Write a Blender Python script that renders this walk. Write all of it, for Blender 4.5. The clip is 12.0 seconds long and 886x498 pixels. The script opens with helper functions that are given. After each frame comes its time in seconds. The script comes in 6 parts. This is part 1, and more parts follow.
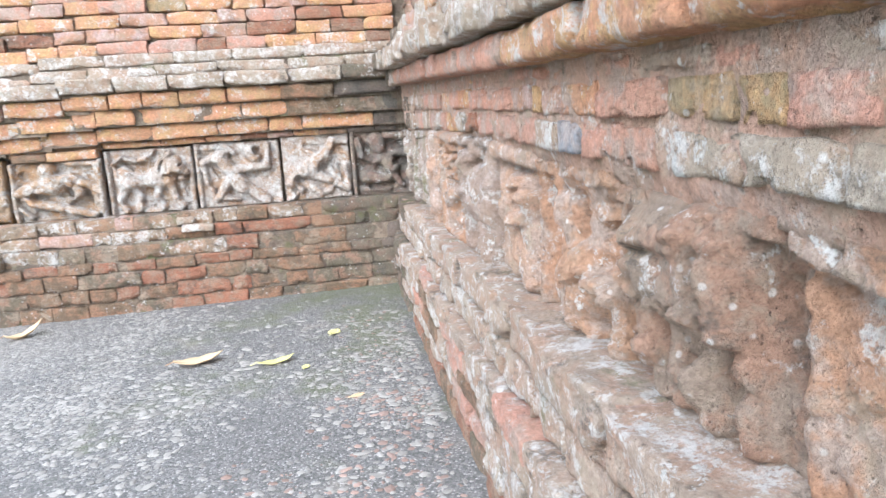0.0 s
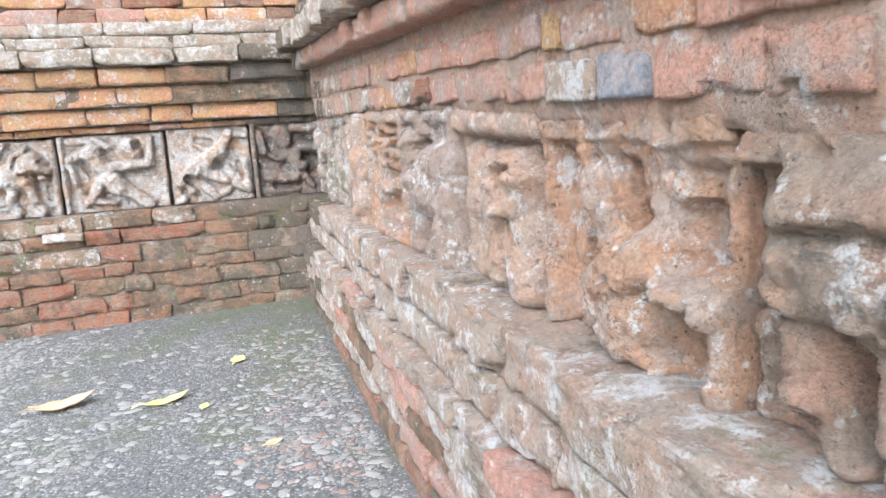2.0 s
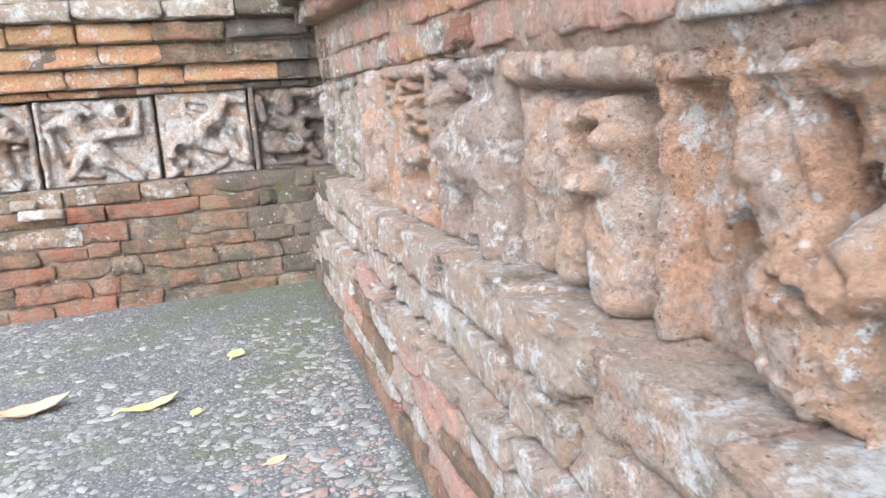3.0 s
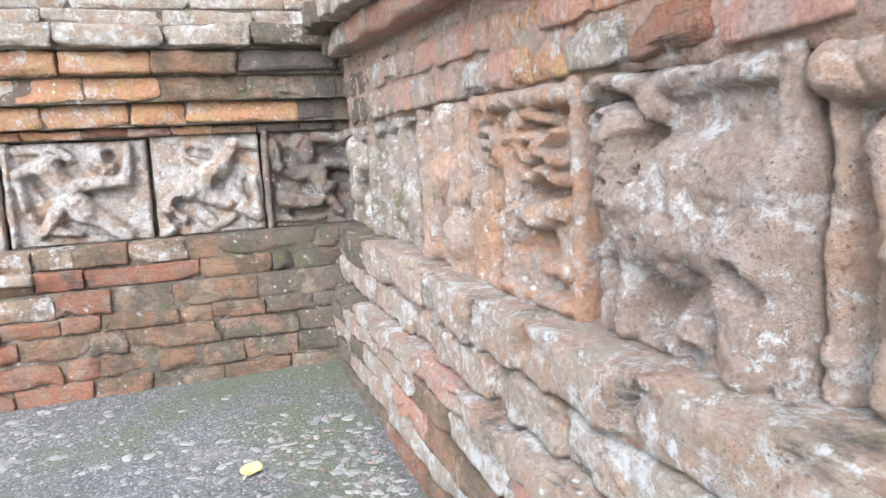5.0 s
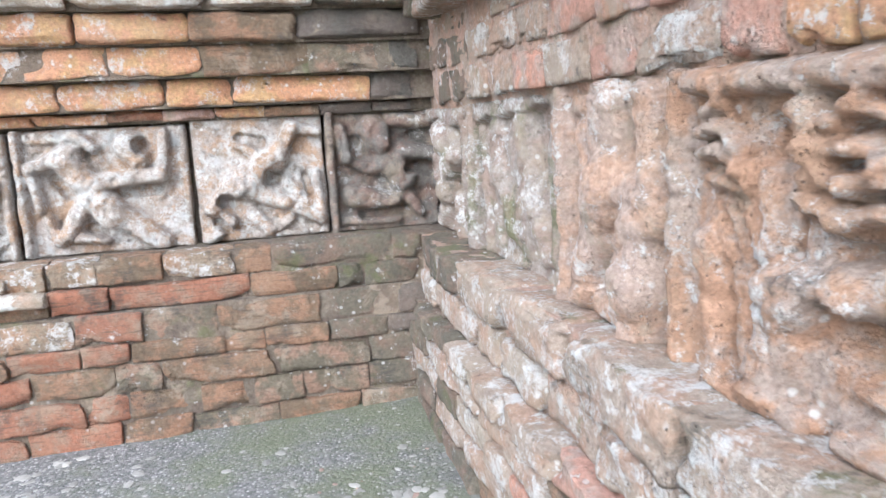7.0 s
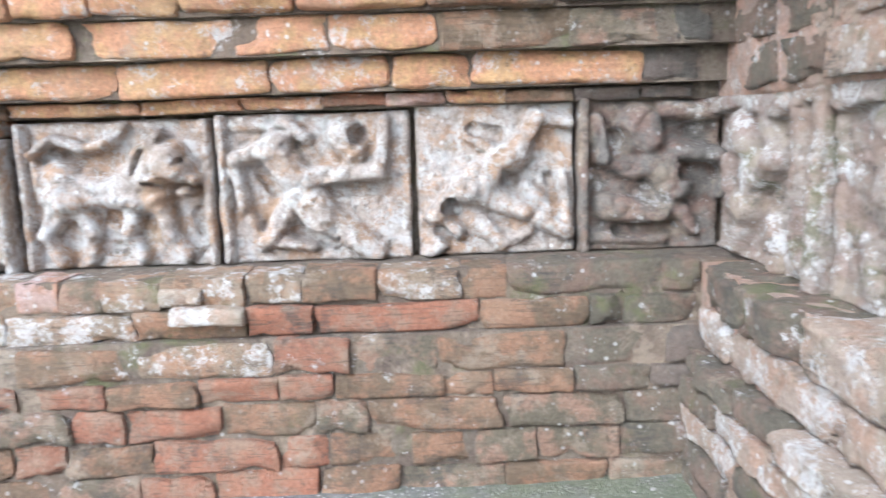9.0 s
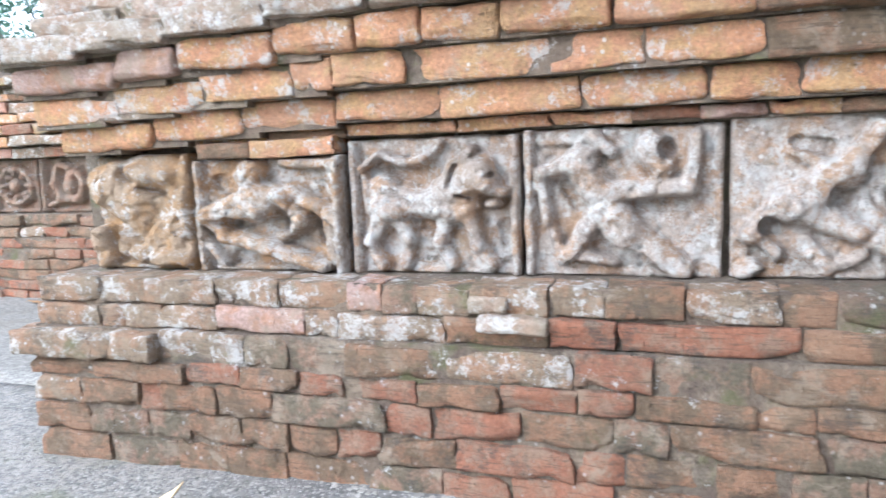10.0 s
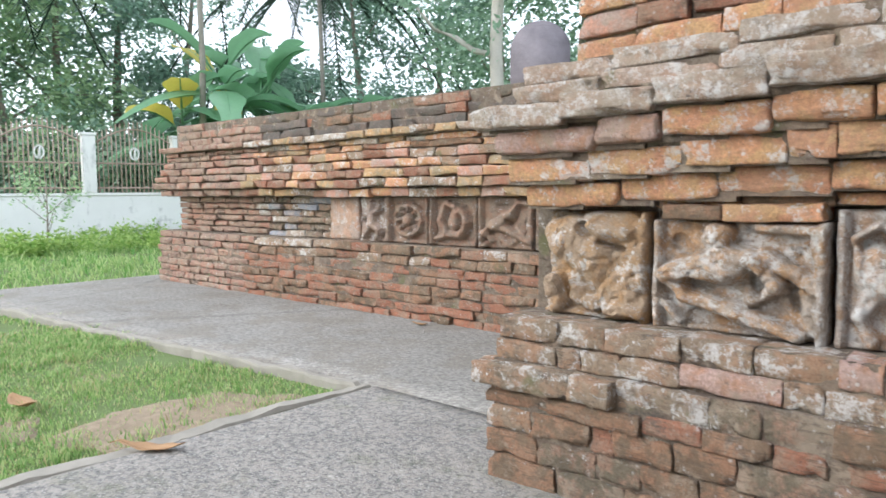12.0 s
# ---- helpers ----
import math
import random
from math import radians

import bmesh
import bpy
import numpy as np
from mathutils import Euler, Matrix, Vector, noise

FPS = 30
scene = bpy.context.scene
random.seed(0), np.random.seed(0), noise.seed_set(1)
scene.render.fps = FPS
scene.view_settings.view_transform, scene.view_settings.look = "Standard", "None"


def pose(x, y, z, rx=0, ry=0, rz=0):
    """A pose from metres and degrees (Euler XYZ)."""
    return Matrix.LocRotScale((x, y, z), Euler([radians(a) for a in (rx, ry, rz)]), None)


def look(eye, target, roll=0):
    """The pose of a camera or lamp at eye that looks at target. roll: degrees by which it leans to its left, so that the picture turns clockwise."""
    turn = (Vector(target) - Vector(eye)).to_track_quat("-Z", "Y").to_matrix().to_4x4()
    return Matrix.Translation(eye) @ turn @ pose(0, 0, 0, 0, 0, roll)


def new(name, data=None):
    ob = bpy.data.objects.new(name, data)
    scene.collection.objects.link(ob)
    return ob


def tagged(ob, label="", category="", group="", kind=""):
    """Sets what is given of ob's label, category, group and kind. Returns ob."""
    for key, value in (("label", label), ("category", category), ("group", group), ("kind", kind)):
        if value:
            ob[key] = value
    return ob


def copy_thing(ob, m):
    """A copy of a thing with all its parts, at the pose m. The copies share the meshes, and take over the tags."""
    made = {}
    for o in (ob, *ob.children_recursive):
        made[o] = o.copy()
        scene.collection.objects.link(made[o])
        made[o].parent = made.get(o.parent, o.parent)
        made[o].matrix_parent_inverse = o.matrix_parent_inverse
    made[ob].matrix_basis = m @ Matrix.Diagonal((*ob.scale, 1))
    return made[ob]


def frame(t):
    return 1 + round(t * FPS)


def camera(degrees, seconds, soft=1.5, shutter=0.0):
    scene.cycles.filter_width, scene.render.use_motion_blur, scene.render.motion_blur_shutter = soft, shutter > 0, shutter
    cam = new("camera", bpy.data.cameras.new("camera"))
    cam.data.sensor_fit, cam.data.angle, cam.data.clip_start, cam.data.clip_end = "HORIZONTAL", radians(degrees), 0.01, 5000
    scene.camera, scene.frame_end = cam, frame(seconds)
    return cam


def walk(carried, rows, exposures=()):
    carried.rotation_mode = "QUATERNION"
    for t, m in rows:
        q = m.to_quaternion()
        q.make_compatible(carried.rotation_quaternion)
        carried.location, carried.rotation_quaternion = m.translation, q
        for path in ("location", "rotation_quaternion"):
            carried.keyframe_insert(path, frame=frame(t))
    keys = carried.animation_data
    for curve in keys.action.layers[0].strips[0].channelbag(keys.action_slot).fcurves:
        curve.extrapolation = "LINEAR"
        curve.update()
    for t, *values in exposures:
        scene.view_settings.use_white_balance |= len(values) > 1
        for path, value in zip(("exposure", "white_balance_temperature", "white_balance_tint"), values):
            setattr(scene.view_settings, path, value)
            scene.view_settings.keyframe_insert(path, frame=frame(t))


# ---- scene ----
cam = camera(63.2, 12.0, shutter=0.2)
PATH = [
    (0, (1.835, 0.017, 1.011), (2.125, 1.963, 0.648), -3.8),
    (0.5, (1.826, 0.152, 0.951), (2.284, 2.064, 0.588), -4.0),
    (1, (1.804, 0.284, 0.927), (2.407, 2.144, 0.508), -3.1),
    (1.5, (1.771, 0.39, 0.941), (2.383, 2.251, 0.537), -3.8),
    (2, (1.79, 0.522, 0.915), (2.362, 2.406, 0.56), -3.6),
    (2.5, (1.836, 0.696, 0.893), (2.362, 2.578, 0.467), -3.9),
    (4.5, (1.73, 1.388, 0.842), (2.431, 3.225, 0.474), -2.8),
    (5, (1.722, 1.494, 0.853), (2.347, 3.373, 0.572), -3.0),
    (5.5, (1.746, 1.63, 0.835), (2.338, 3.517, 0.537), -2.6),
    (6, (1.764, 1.797, 0.837), (2.275, 3.7, 0.496), -3.3),
    (6.5, (1.775, 1.935, 0.87), (2.251, 3.846, 0.523), -3.3),
    (8.5, (1.635, 2.575, 0.932), (2.064, 4.496, 0.578), -1.5),
    (9, (1.596, 2.627, 0.892), (1.622, 4.599, 0.56), -1.9),
    (9.5, (1.534, 2.646, 0.902), (1.219, 4.599, 0.607), -2.3),
    (10, (1.468, 2.614, 0.908), (0.819, 4.485, 0.628), -2.4),
    (10.5, (1.352, 2.533, 0.924), (0.47, 4.311, 0.678), -2.3),
    (11, (1.24, 2.427, 0.945), (0.198, 4.121, 0.733), -1.3),
    (11.5, (1.133, 2.353, 0.964), (-0.056, 3.95, 0.773), -1.3),
    (12, (1.051, 2.316, 0.993), (-0.276, 3.803, 0.832), -0.4),
]
walk(cam, [(t, look(eye, target, roll)) for t, eye, target, roll in PATH],
     [(0, 1.33, 5600, 10), (5.5, 1.43, 5550, 10), (9.0, 1.58, 5400, 10), (10.0, 1.38, 5400, 10), (11.0, 1.10, 5550, 10), (12.0, 0.76, 5950, 10)])

# ---- world, sun and exposure: a bright overcast day ----
world = bpy.data.worlds.new("overcast_sky")
scene.world = world
world.use_nodes = True
wn = world.node_tree
wn.nodes.clear()
sky = wn.nodes.new("ShaderNodeTexSky")
sky.sky_type = "NISHITA"
sky.sun_disc = False
sky.sun_elevation = radians(31)
sky.sun_rotation = radians(215)
sky.dust_density = 4.0
cloud = wn.nodes.new("ShaderNodeMix")
cloud.data_type = "RGBA"
cloud.inputs[0].default_value = 0.72
cloud.inputs[7].default_value = (9.0, 9.2, 9.5, 1)
back = wn.nodes.new("ShaderNodeBackground")
back.inputs[1].default_value = 0.165
wout = wn.nodes.new("ShaderNodeOutputWorld")
wn.links.new(sky.outputs[0], cloud.inputs[6])
wn.links.new(cloud.outputs[2], back.inputs[0])
wn.links.new(back.outputs[0], wout.inputs[0])
sun_data = bpy.data.lights.new("sun", "SUN")
sun_data.energy = 1.4
sun_data.angle = radians(40)
sun_data.color = (1.0, 0.96, 0.9)
sun = new("sun", sun_data)
sun.matrix_world = look((-10, -11, 10.5), (0, 3, 0))


# ---- materials ----
class Nodes:
    """A small builder for node materials in world-space coordinates."""

    def __init__(self, name):
        self.mat = bpy.data.materials.new(name)
        self.mat.use_nodes = True
        self.t = self.mat.node_tree
        self.bsdf = self.t.nodes["Principled BSDF"]
        self.pos = self.t.nodes.new("ShaderNodeNewGeometry").outputs["Position"]

    def add(self, kind):
        return self.t.nodes.new(kind)

    def link(self, a, b):
        self.t.links.new(a, b)

    def noise(self, scale, detail=4.0, rough=0.6, stretch=None, shift=0.0, distort=0.0):
        n = self.add("ShaderNodeTexNoise")
        n.inputs["Scale"].default_value = scale
        n.inputs["Detail"].default_value = detail
        n.inputs["Roughness"].default_value = rough
        n.inputs["Distortion"].default_value = distort
        m = self.add("ShaderNodeMapping")
        m.inputs["Location"].default_value = (shift, shift * 0.7, shift * 1.3)
        if stretch:
            m.inputs["Scale"].default_value = stretch
        self.link(self.pos, m.inputs["Vector"])
        self.link(m.outputs[0], n.inputs["Vector"])
        return n.outputs[0]

    def voronoi(self, scale, feature="F1", shift=0.0):
        n = self.add("ShaderNodeTexVoronoi")
        n.feature = feature
        n.inputs["Scale"].default_value = scale
        m = self.add("ShaderNodeMapping")
        m.inputs["Location"].default_value = (shift, shift, shift)
        self.link(self.pos, m.inputs["Vector"])
        self.link(m.outputs[0], n.inputs["Vector"])
        return n

    def band(self, value, lo, hi):
        n = self.add("ShaderNodeMapRange")
        n.interpolation_type = "SMOOTHSTEP"
        n.inputs["From Min"].default_value = lo
        n.inputs["From Max"].default_value = hi
        self.link(value, n.inputs["Value"])
        return n.outputs[0]

    def mix(self, f, a, b, blend="MIX"):
        n = self.add("ShaderNodeMix")
        n.data_type = "RGBA"
        n.blend_type = blend
        for sock, v in ((n.inputs[0], f), (n.inputs[6], a), (n.inputs[7], b)):
            if isinstance(v, (int, float)):
                sock.default_value = v
            elif isinstance(v, tuple):
                sock.default_value = (*v, 1) if len(v) == 3 else v
            else:
                self.link(v, sock)
        return n.outputs[2]

    def maths(self, op, a, b):
        n = self.add("ShaderNodeMath")
        n.operation = op
        for sock, v in ((n.inputs[0], a), (n.inputs[1], b)):
            if isinstance(v, (int, float)):
                sock.default_value = v
            else:
                self.link(v, sock)
        return n.outputs[0]

    def random(self):
        return self.add("ShaderNodeObjectInfo").outputs["Random"]

    def island(self):
        return self.add("ShaderNodeNewGeometry").outputs["Random Per Island"]

    def finish(self, colour, rough=0.9, bumps=()):
        if isinstance(colour, tuple):
            self.bsdf.inputs["Base Color"].default_value = (*colour, 1)
        else:
            self.link(colour, self.bsdf.inputs["Base Color"])
        if isinstance(rough, (int, float)):
            self.bsdf.inputs["Roughness"].default_value = rough
        else:
            self.link(rough, self.bsdf.inputs["Roughness"])
        normal = None
        for height, distance, strength in bumps:
            b = self.add("ShaderNodeBump")
            b.inputs["Distance"].default_value = distance
            b.inputs["Strength"].default_value = strength
            self.link(height, b.inputs["Height"])
            if normal:
                self.link(normal, b.inputs["Normal"])
            normal = b.outputs[0]
        if normal:
            self.link(normal, self.bsdf.inputs["Normal"])
        return self.mat


def soft(c, k=0.13):
    """A clay colour dulled by weather."""
    g = 0.35 * c[0] + 0.5 * c[1] + 0.15 * c[2] + 0.05
    return tuple(v + (g - v) * k for v in c)


def brick_material(name, c1, c2, c3, lichen=0.5, grime=0.4, moss=0.0, joined=False, crust=0.5, pitted=0.7, lines=0.0, dust=0.28):
    """Old hand-made brick: two clay tones and a third in blotches, a beige crust, pale lichen, dark stains and pits."""
    c1, c2, c3 = soft(c1), soft(c2), soft(c3)
    m = Nodes(name)
    pick = m.island() if joined else m.random()
    tone = m.mix(pick, c1, c2)
    tone = m.mix(m.band(m.noise(12, 6, 0.68, shift=3.1), 0.44, 0.60), tone, c3)
    fine = m.noise(85, 6, 0.75, shift=1.7)
    mid = m.noise(24, 7, 0.72, shift=7.7)
    streak = m.noise(30, 5, 0.65, stretch=(1, 1, 4.5), shift=5.0)
    tone = m.mix(0.75, tone, m.mix(m.band(fine, 0.28, 0.72), (0.60, 0.56, 0.53), (1.24, 1.24, 1.24)), "MULTIPLY")
    grain = m.noise(210, 4, 0.75, shift=2.9)
    tone = m.mix(0.3, tone, m.mix(m.band(grain, 0.30, 0.70), (0.6, 0.57, 0.54), (1.15, 1.15, 1.15)), "MULTIPLY")
    coat = m.band(m.noise(8.5, 8, 0.75, shift=14.0, distort=0.4), 0.62 - 0.22 * crust, 0.74 - 0.22 * crust)
    tone = m.mix(m.maths("MULTIPLY", coat, 0.72), tone, m.mix(mid, (0.24, 0.185, 0.13), (0.52, 0.44, 0.34)))
    film = m.band(m.noise(3.4, 7, 0.7, shift=52.0, distort=0.5), 0.46, 0.62)
    tone = m.mix(m.maths("MULTIPLY", film, dust), tone, m.mix(mid, (0.30, 0.21, 0.13), (0.50, 0.38, 0.27)))
    dark = m.band(m.noise(7.5, 8, 0.74, shift=8.3), 0.64 - 0.2 * grime, 0.76 - 0.2 * grime)
    dark = m.maths("MULTIPLY", dark, m.band(streak, 0.34, 0.6))
    tone = m.mix(m.maths("MULTIPLY", dark, 0.78), tone, (0.085, 0.078, 0.066))
    if lines:
        cut = m.band(m.noise(13, 7, 0.72, stretch=(1, 1, 13.0), shift=41.0), 0.54, 0.62)
        tone = m.mix(m.maths("MULTIPLY", cut, lines), tone, (0.12, 0.09, 0.065))
    if moss:
        green = m.band(m.noise(5.5, 6, 0.7, shift=12.0), 0.72 - 0.28 * moss, 0.82 - 0.25 * moss)
        tone = m.mix(m.maths("MULTIPLY", green, 0.75), tone, m.mix(fine, (0.075, 0.085, 0.035), (0.20, 0.205, 0.085)))
    pale = m.band(m.noise(10, 9, 0.78, shift=21.0), 0.66 - 0.2 * lichen, 0.72 - 0.2 * lichen)
    pale = m.maths("MULTIPLY", pale, m.band(mid, 0.36, 0.56))
    pale = m.maths("MULTIPLY", pale, m.band(m.noise(48, 6, 0.75, shift=33.0), 0.36, 0.52))
    tone = m.mix(m.maths("MULTIPLY", pale, 0.9), tone, m.mix(fine, (0.50, 0.48, 0.45), (0.78, 0.77, 0.74)))
    scab = m.band(m.noise(22, 10, 0.8, shift=63.0), 0.66 - 0.13 * lichen, 0.70 - 0.13 * lichen)
    scab = m.maths("MULTIPLY", scab, m.band(m.noise(4.2, 4, 0.6, shift=71.0), 0.42, 0.58))
    tone = m.mix(m.maths("MULTIPLY", scab, 0.85), tone, m.mix(mid, (0.55, 0.55, 0.53), (0.82, 0.81, 0.78)))
    crumb = m.band(m.noise(46, 8, 0.8, shift=83.0), 0.40, 0.34)
    tone = m.mix(m.maths("MULTIPLY", crumb, 0.55), tone, (0.10, 0.075, 0.06))
    spots = m.voronoi(30, shift=4.0)
    dot = m.maths("SUBTRACT", 1.0, m.band(m.maths("ADD", spots.outputs["Distance"], m.maths("MULTIPLY", fine, 0.25)), 0.22, 0.34))
    keep = m.band(m.noise(6, 3, 0.6, shift=31.0), 0.47, 0.60)
    tone = m.mix(m.maths("MULTIPLY", m.maths("MULTIPLY", dot, keep), 0.8 * min(1, lichen + 0.25)), tone, (0.74, 0.73, 0.70))
    pits = m.voronoi(75, shift=9.0).outputs["Distance"]
    pit = m.band(m.maths("ADD", pits, m.maths("MULTIPLY", mid, 0.5)), 0.24, 0.42)
    pit = m.maths("MAXIMUM", pit, m.band(m.noise(5, 3, 0.6, shift=17.0), 0.46, 0.60))
    tone = m.mix(m.maths("MULTIPLY", m.maths("SUBTRACT", 1.0, pit), pitted), tone, (0.12, 0.085, 0.07))
    return m.finish(tone, 0.95, ((streak, 0.006 + 0.012 * lines, 0.8), (mid, 0.018, 1.0), (m.maths("SUBTRACT", 1.0, crumb), 0.007, 1.0), (fine, 0.011, 1.0), (pit, 0.009, 1.0), (scab, 0.003, 0.7), (grain, 0.002, 0.7)))


ORANGE, ORANGE2, OCHRE = (0.70, 0.345, 0.16), (0.64, 0.30, 0.15), (0.64, 0.38, 0.15)
RED, RED2 = (0.44, 0.165, 0.08), (0.33, 0.14, 0.075)
PINK, PINK2 = (0.56, 0.38, 0.32), (0.53, 0.37, 0.33)
BROWN, BROWN2 = (0.23, 0.15, 0.085), (0.20, 0.14, 0.08)
GREY, GREY2 = (0.185, 0.152, 0.095), (0.165, 0.14, 0.09)
SALMON, SALMON2 = (0.64, 0.31, 0.20), (0.56, 0.30, 0.22)
SLATE, SLATE2 = (0.33, 0.36, 0.40), (0.30, 0.32, 0.36)
LEDGE, LEDGE2 = (0.50, 0.39, 0.30), (0.42, 0.335, 0.26)
PALE, PALE2 = (0.52, 0.45, 0.36), (0.45, 0.38, 0.30)
DARK, DARK2 = (0.15, 0.125, 0.105), (0.20, 0.15, 0.12)
BRICK = {
    "o": brick_material("brick_orange", ORANGE, ORANGE2, OCHRE, 0.7, 0.2, crust=0.25, lines=0.15),
    "y": brick_material("brick_ochre", OCHRE, (0.44, 0.28, 0.12), (0.36, 0.28, 0.14), 0.5, 0.4, 0.25),
    "r": brick_material("brick_red", RED, RED2, (0.36, 0.22, 0.14), 0.25, 0.5, crust=0.32, lines=0.6),
    "p": brick_material("brick_pink", PINK, PINK2, (0.52, 0.27, 0.16), 0.48, 0.35),
    "b": brick_material("brick_brown", BROWN, BROWN2, (0.38, 0.20, 0.105), 0.25, 0.5, 0.35, crust=0.4, lines=0.6),
    "g": brick_material("brick_grey", GREY, GREY2, (0.37, 0.22, 0.14), 0.45, 0.55, 0.35, lines=0.45),
    "w": brick_material("brick_pale", PALE, PALE2, (0.46, 0.32, 0.22), 0.85, 0.5, 0.35, crust=0.7),
    "s": brick_material("brick_salmon", SALMON, SALMON2, (0.50, 0.36, 0.29), 0.36, 0.25, crust=0.25, dust=0.2),
    "u": brick_material("brick_slate", SLATE, SLATE2, (0.46, 0.40, 0.38), 0.35, 0.25, crust=0.1, dust=0.1),
    "h": brick_material("brick_ledge", LEDGE, LEDGE2, (0.48, 0.31, 0.21), 0.8, 0.55, 0.4, crust=0.55),
    "e": brick_material("brick_beige", (0.35, 0.26, 0.17), (0.27, 0.205, 0.13), (0.42, 0.24, 0.13), 0.78, 0.6, 0.5, crust=0.5, lines=0.4),
    # m holds moss and, by the inner corner, shade in its dark colour
    "m": brick_material("brick_moss_shade", (0.19, 0.16, 0.11), (0.14, 0.125, 0.085), (0.24, 0.16, 0.11), 0.42, 0.7, 0.6, crust=0.2, dust=0.1),
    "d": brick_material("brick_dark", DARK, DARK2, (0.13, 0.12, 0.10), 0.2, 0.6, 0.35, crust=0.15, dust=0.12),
}
FAR_BRICK = brick_material("brick_far", (0.46, 0.21, 0.13), (0.30, 0.19, 0.14), (0.38, 0.28, 0.20), 0.3, 0.6, joined=True)
MORTAR = brick_material("earth_mortar", (0.17, 0.125, 0.09), (0.17, 0.125, 0.09), (0.22, 0.18, 0.13), 0.35, 0.5, 0.6)
LIME = brick_material("lime_mortar", (0.54, 0.33, 0.23), (0.54, 0.33, 0.23), (0.46, 0.34, 0.27), 0.45, 0.3)
CLAY = {
    "grey": brick_material("plaque_grey", (0.52, 0.45, 0.39), (0.49, 0.42, 0.36), (0.52, 0.34, 0.21), 0.98, 0.45, 0.15, crust=0.3, pitted=0.45),
    "orange": brick_material("plaque_orange", (0.57, 0.36, 0.24), (0.54, 0.31, 0.18), (0.50, 0.39, 0.32), 0.55, 0.4, crust=0.45, pitted=0.8),
    "pink": brick_material("plaque_pink", (0.53, 0.39, 0.31), (0.49, 0.36, 0.285), (0.56, 0.35, 0.23), 0.62, 0.4, 0.15, crust=0.5, pitted=0.7),
    "ochre": brick_material("plaque_ochre", (0.49, 0.36, 0.23), (0.47, 0.34, 0.22), (0.54, 0.32, 0.13), 0.72, 0.35, 0.1, crust=0.4, pitted=0.5),
    "boar": brick_material("plaque_brown", (0.40, 0.29, 0.225), (0.40, 0.29, 0.225), (0.44, 0.35, 0.30), 0.72, 0.4, 0.1, crust=0.3, pitted=0.6),
    "rust": brick_material("plaque_rust", (0.52, 0.29, 0.165), (0.52, 0.29, 0.165), (0.47, 0.36, 0.29), 0.6, 0.4, crust=0.3, pitted=0.8),
    "tumbler": brick_material("plaque_stained", (0.46, 0.38, 0.30), (0.46, 0.38, 0.30), (0.54, 0.32, 0.15), 0.9, 0.4, 0.15, crust=0.4, pitted=0.6),
    "brown": brick_material("plaque_earth", (0.33, 0.25, 0.185), (0.29, 0.215, 0.16), (0.38, 0.22, 0.14), 0.5, 0.45, crust=0.35, pitted=0.7),
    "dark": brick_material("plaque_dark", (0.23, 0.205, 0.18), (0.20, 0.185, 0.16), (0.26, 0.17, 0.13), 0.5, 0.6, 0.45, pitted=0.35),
    "mossy": brick_material("plaque_mossy", (0.41, 0.35, 0.30), (0.41, 0.35, 0.30), (0.36, 0.26, 0.21), 0.7, 0.5, 0.62, pitted=0.35),
}


def concrete_material():
    m = Nodes("washed_concrete")
    base = m.mix(m.noise(1.1, 5, 0.6), (0.15, 0.145, 0.135), (0.29, 0.28, 0.265))
    grit = m.voronoi(85)
    base = m.mix(m.band(m.noise(45, 5, 0.75), 0.35, 0.72), m.mix(0.88, base, (0.075, 0.075, 0.07)), base)
    base = m.mix(m.band(grit.outputs["Distance"], 0.42, 0.2), base, m.mix(grit.outputs["Color"], (0.12, 0.115, 0.11), (0.50, 0.48, 0.455)))
    north = m.add("ShaderNodeSeparateXYZ")
    m.link(m.pos, north.inputs[0])
    # patches of a paler tone, denser towards the west
    pale_west = m.band(m.maths("ADD", north.outputs[0], m.maths("MULTIPLY", m.noise(1.3, 6, 0.7, shift=27.0), 1.6)), 1.5, 0.5)
    base = m.mix(m.maths("MULTIPLY", pale_west, m.band(m.noise(38, 6, 0.75, shift=44.0), 0.44, 0.58)), base, m.mix(m.noise(2.4, 6, 0.7, shift=19.0), (0.22, 0.20, 0.175), (0.38, 0.35, 0.31)))
    # moss thickens into the inner corner and its dark tone also carries the shade
    moss_shade = m.maths("MULTIPLY", m.maths("MULTIPLY", m.band(north.outputs[1], 2.4, 4.2), m.band(north.outputs[0], 0.5, 1.6)), 0.12)
    moss = m.band(m.maths("ADD", m.noise(2.2, 7, 0.7, shift=6.0), moss_shade), 0.52, 0.72)
    base = m.mix(m.maths("MULTIPLY", moss, 0.7), base, m.mix(m.noise(60, 4, 0.7), (0.075, 0.085, 0.04), (0.17, 0.185, 0.10)))
    base = m.mix(m.maths("MULTIPLY", m.band(m.noise(3.0, 6, 0.7, shift=15.0), 0.55, 0.75), 0.5), base, (0.34, 0.30, 0.25))
    rough = m.maths("ADD", 0.55, m.maths("MULTIPLY", m.noise(5, 3), 0.35))
    return m.finish(base, rough, ((m.noise(60, 6, 0.75), 0.008, 0.9), (grit.outputs["Distance"], 0.004, 0.6)))


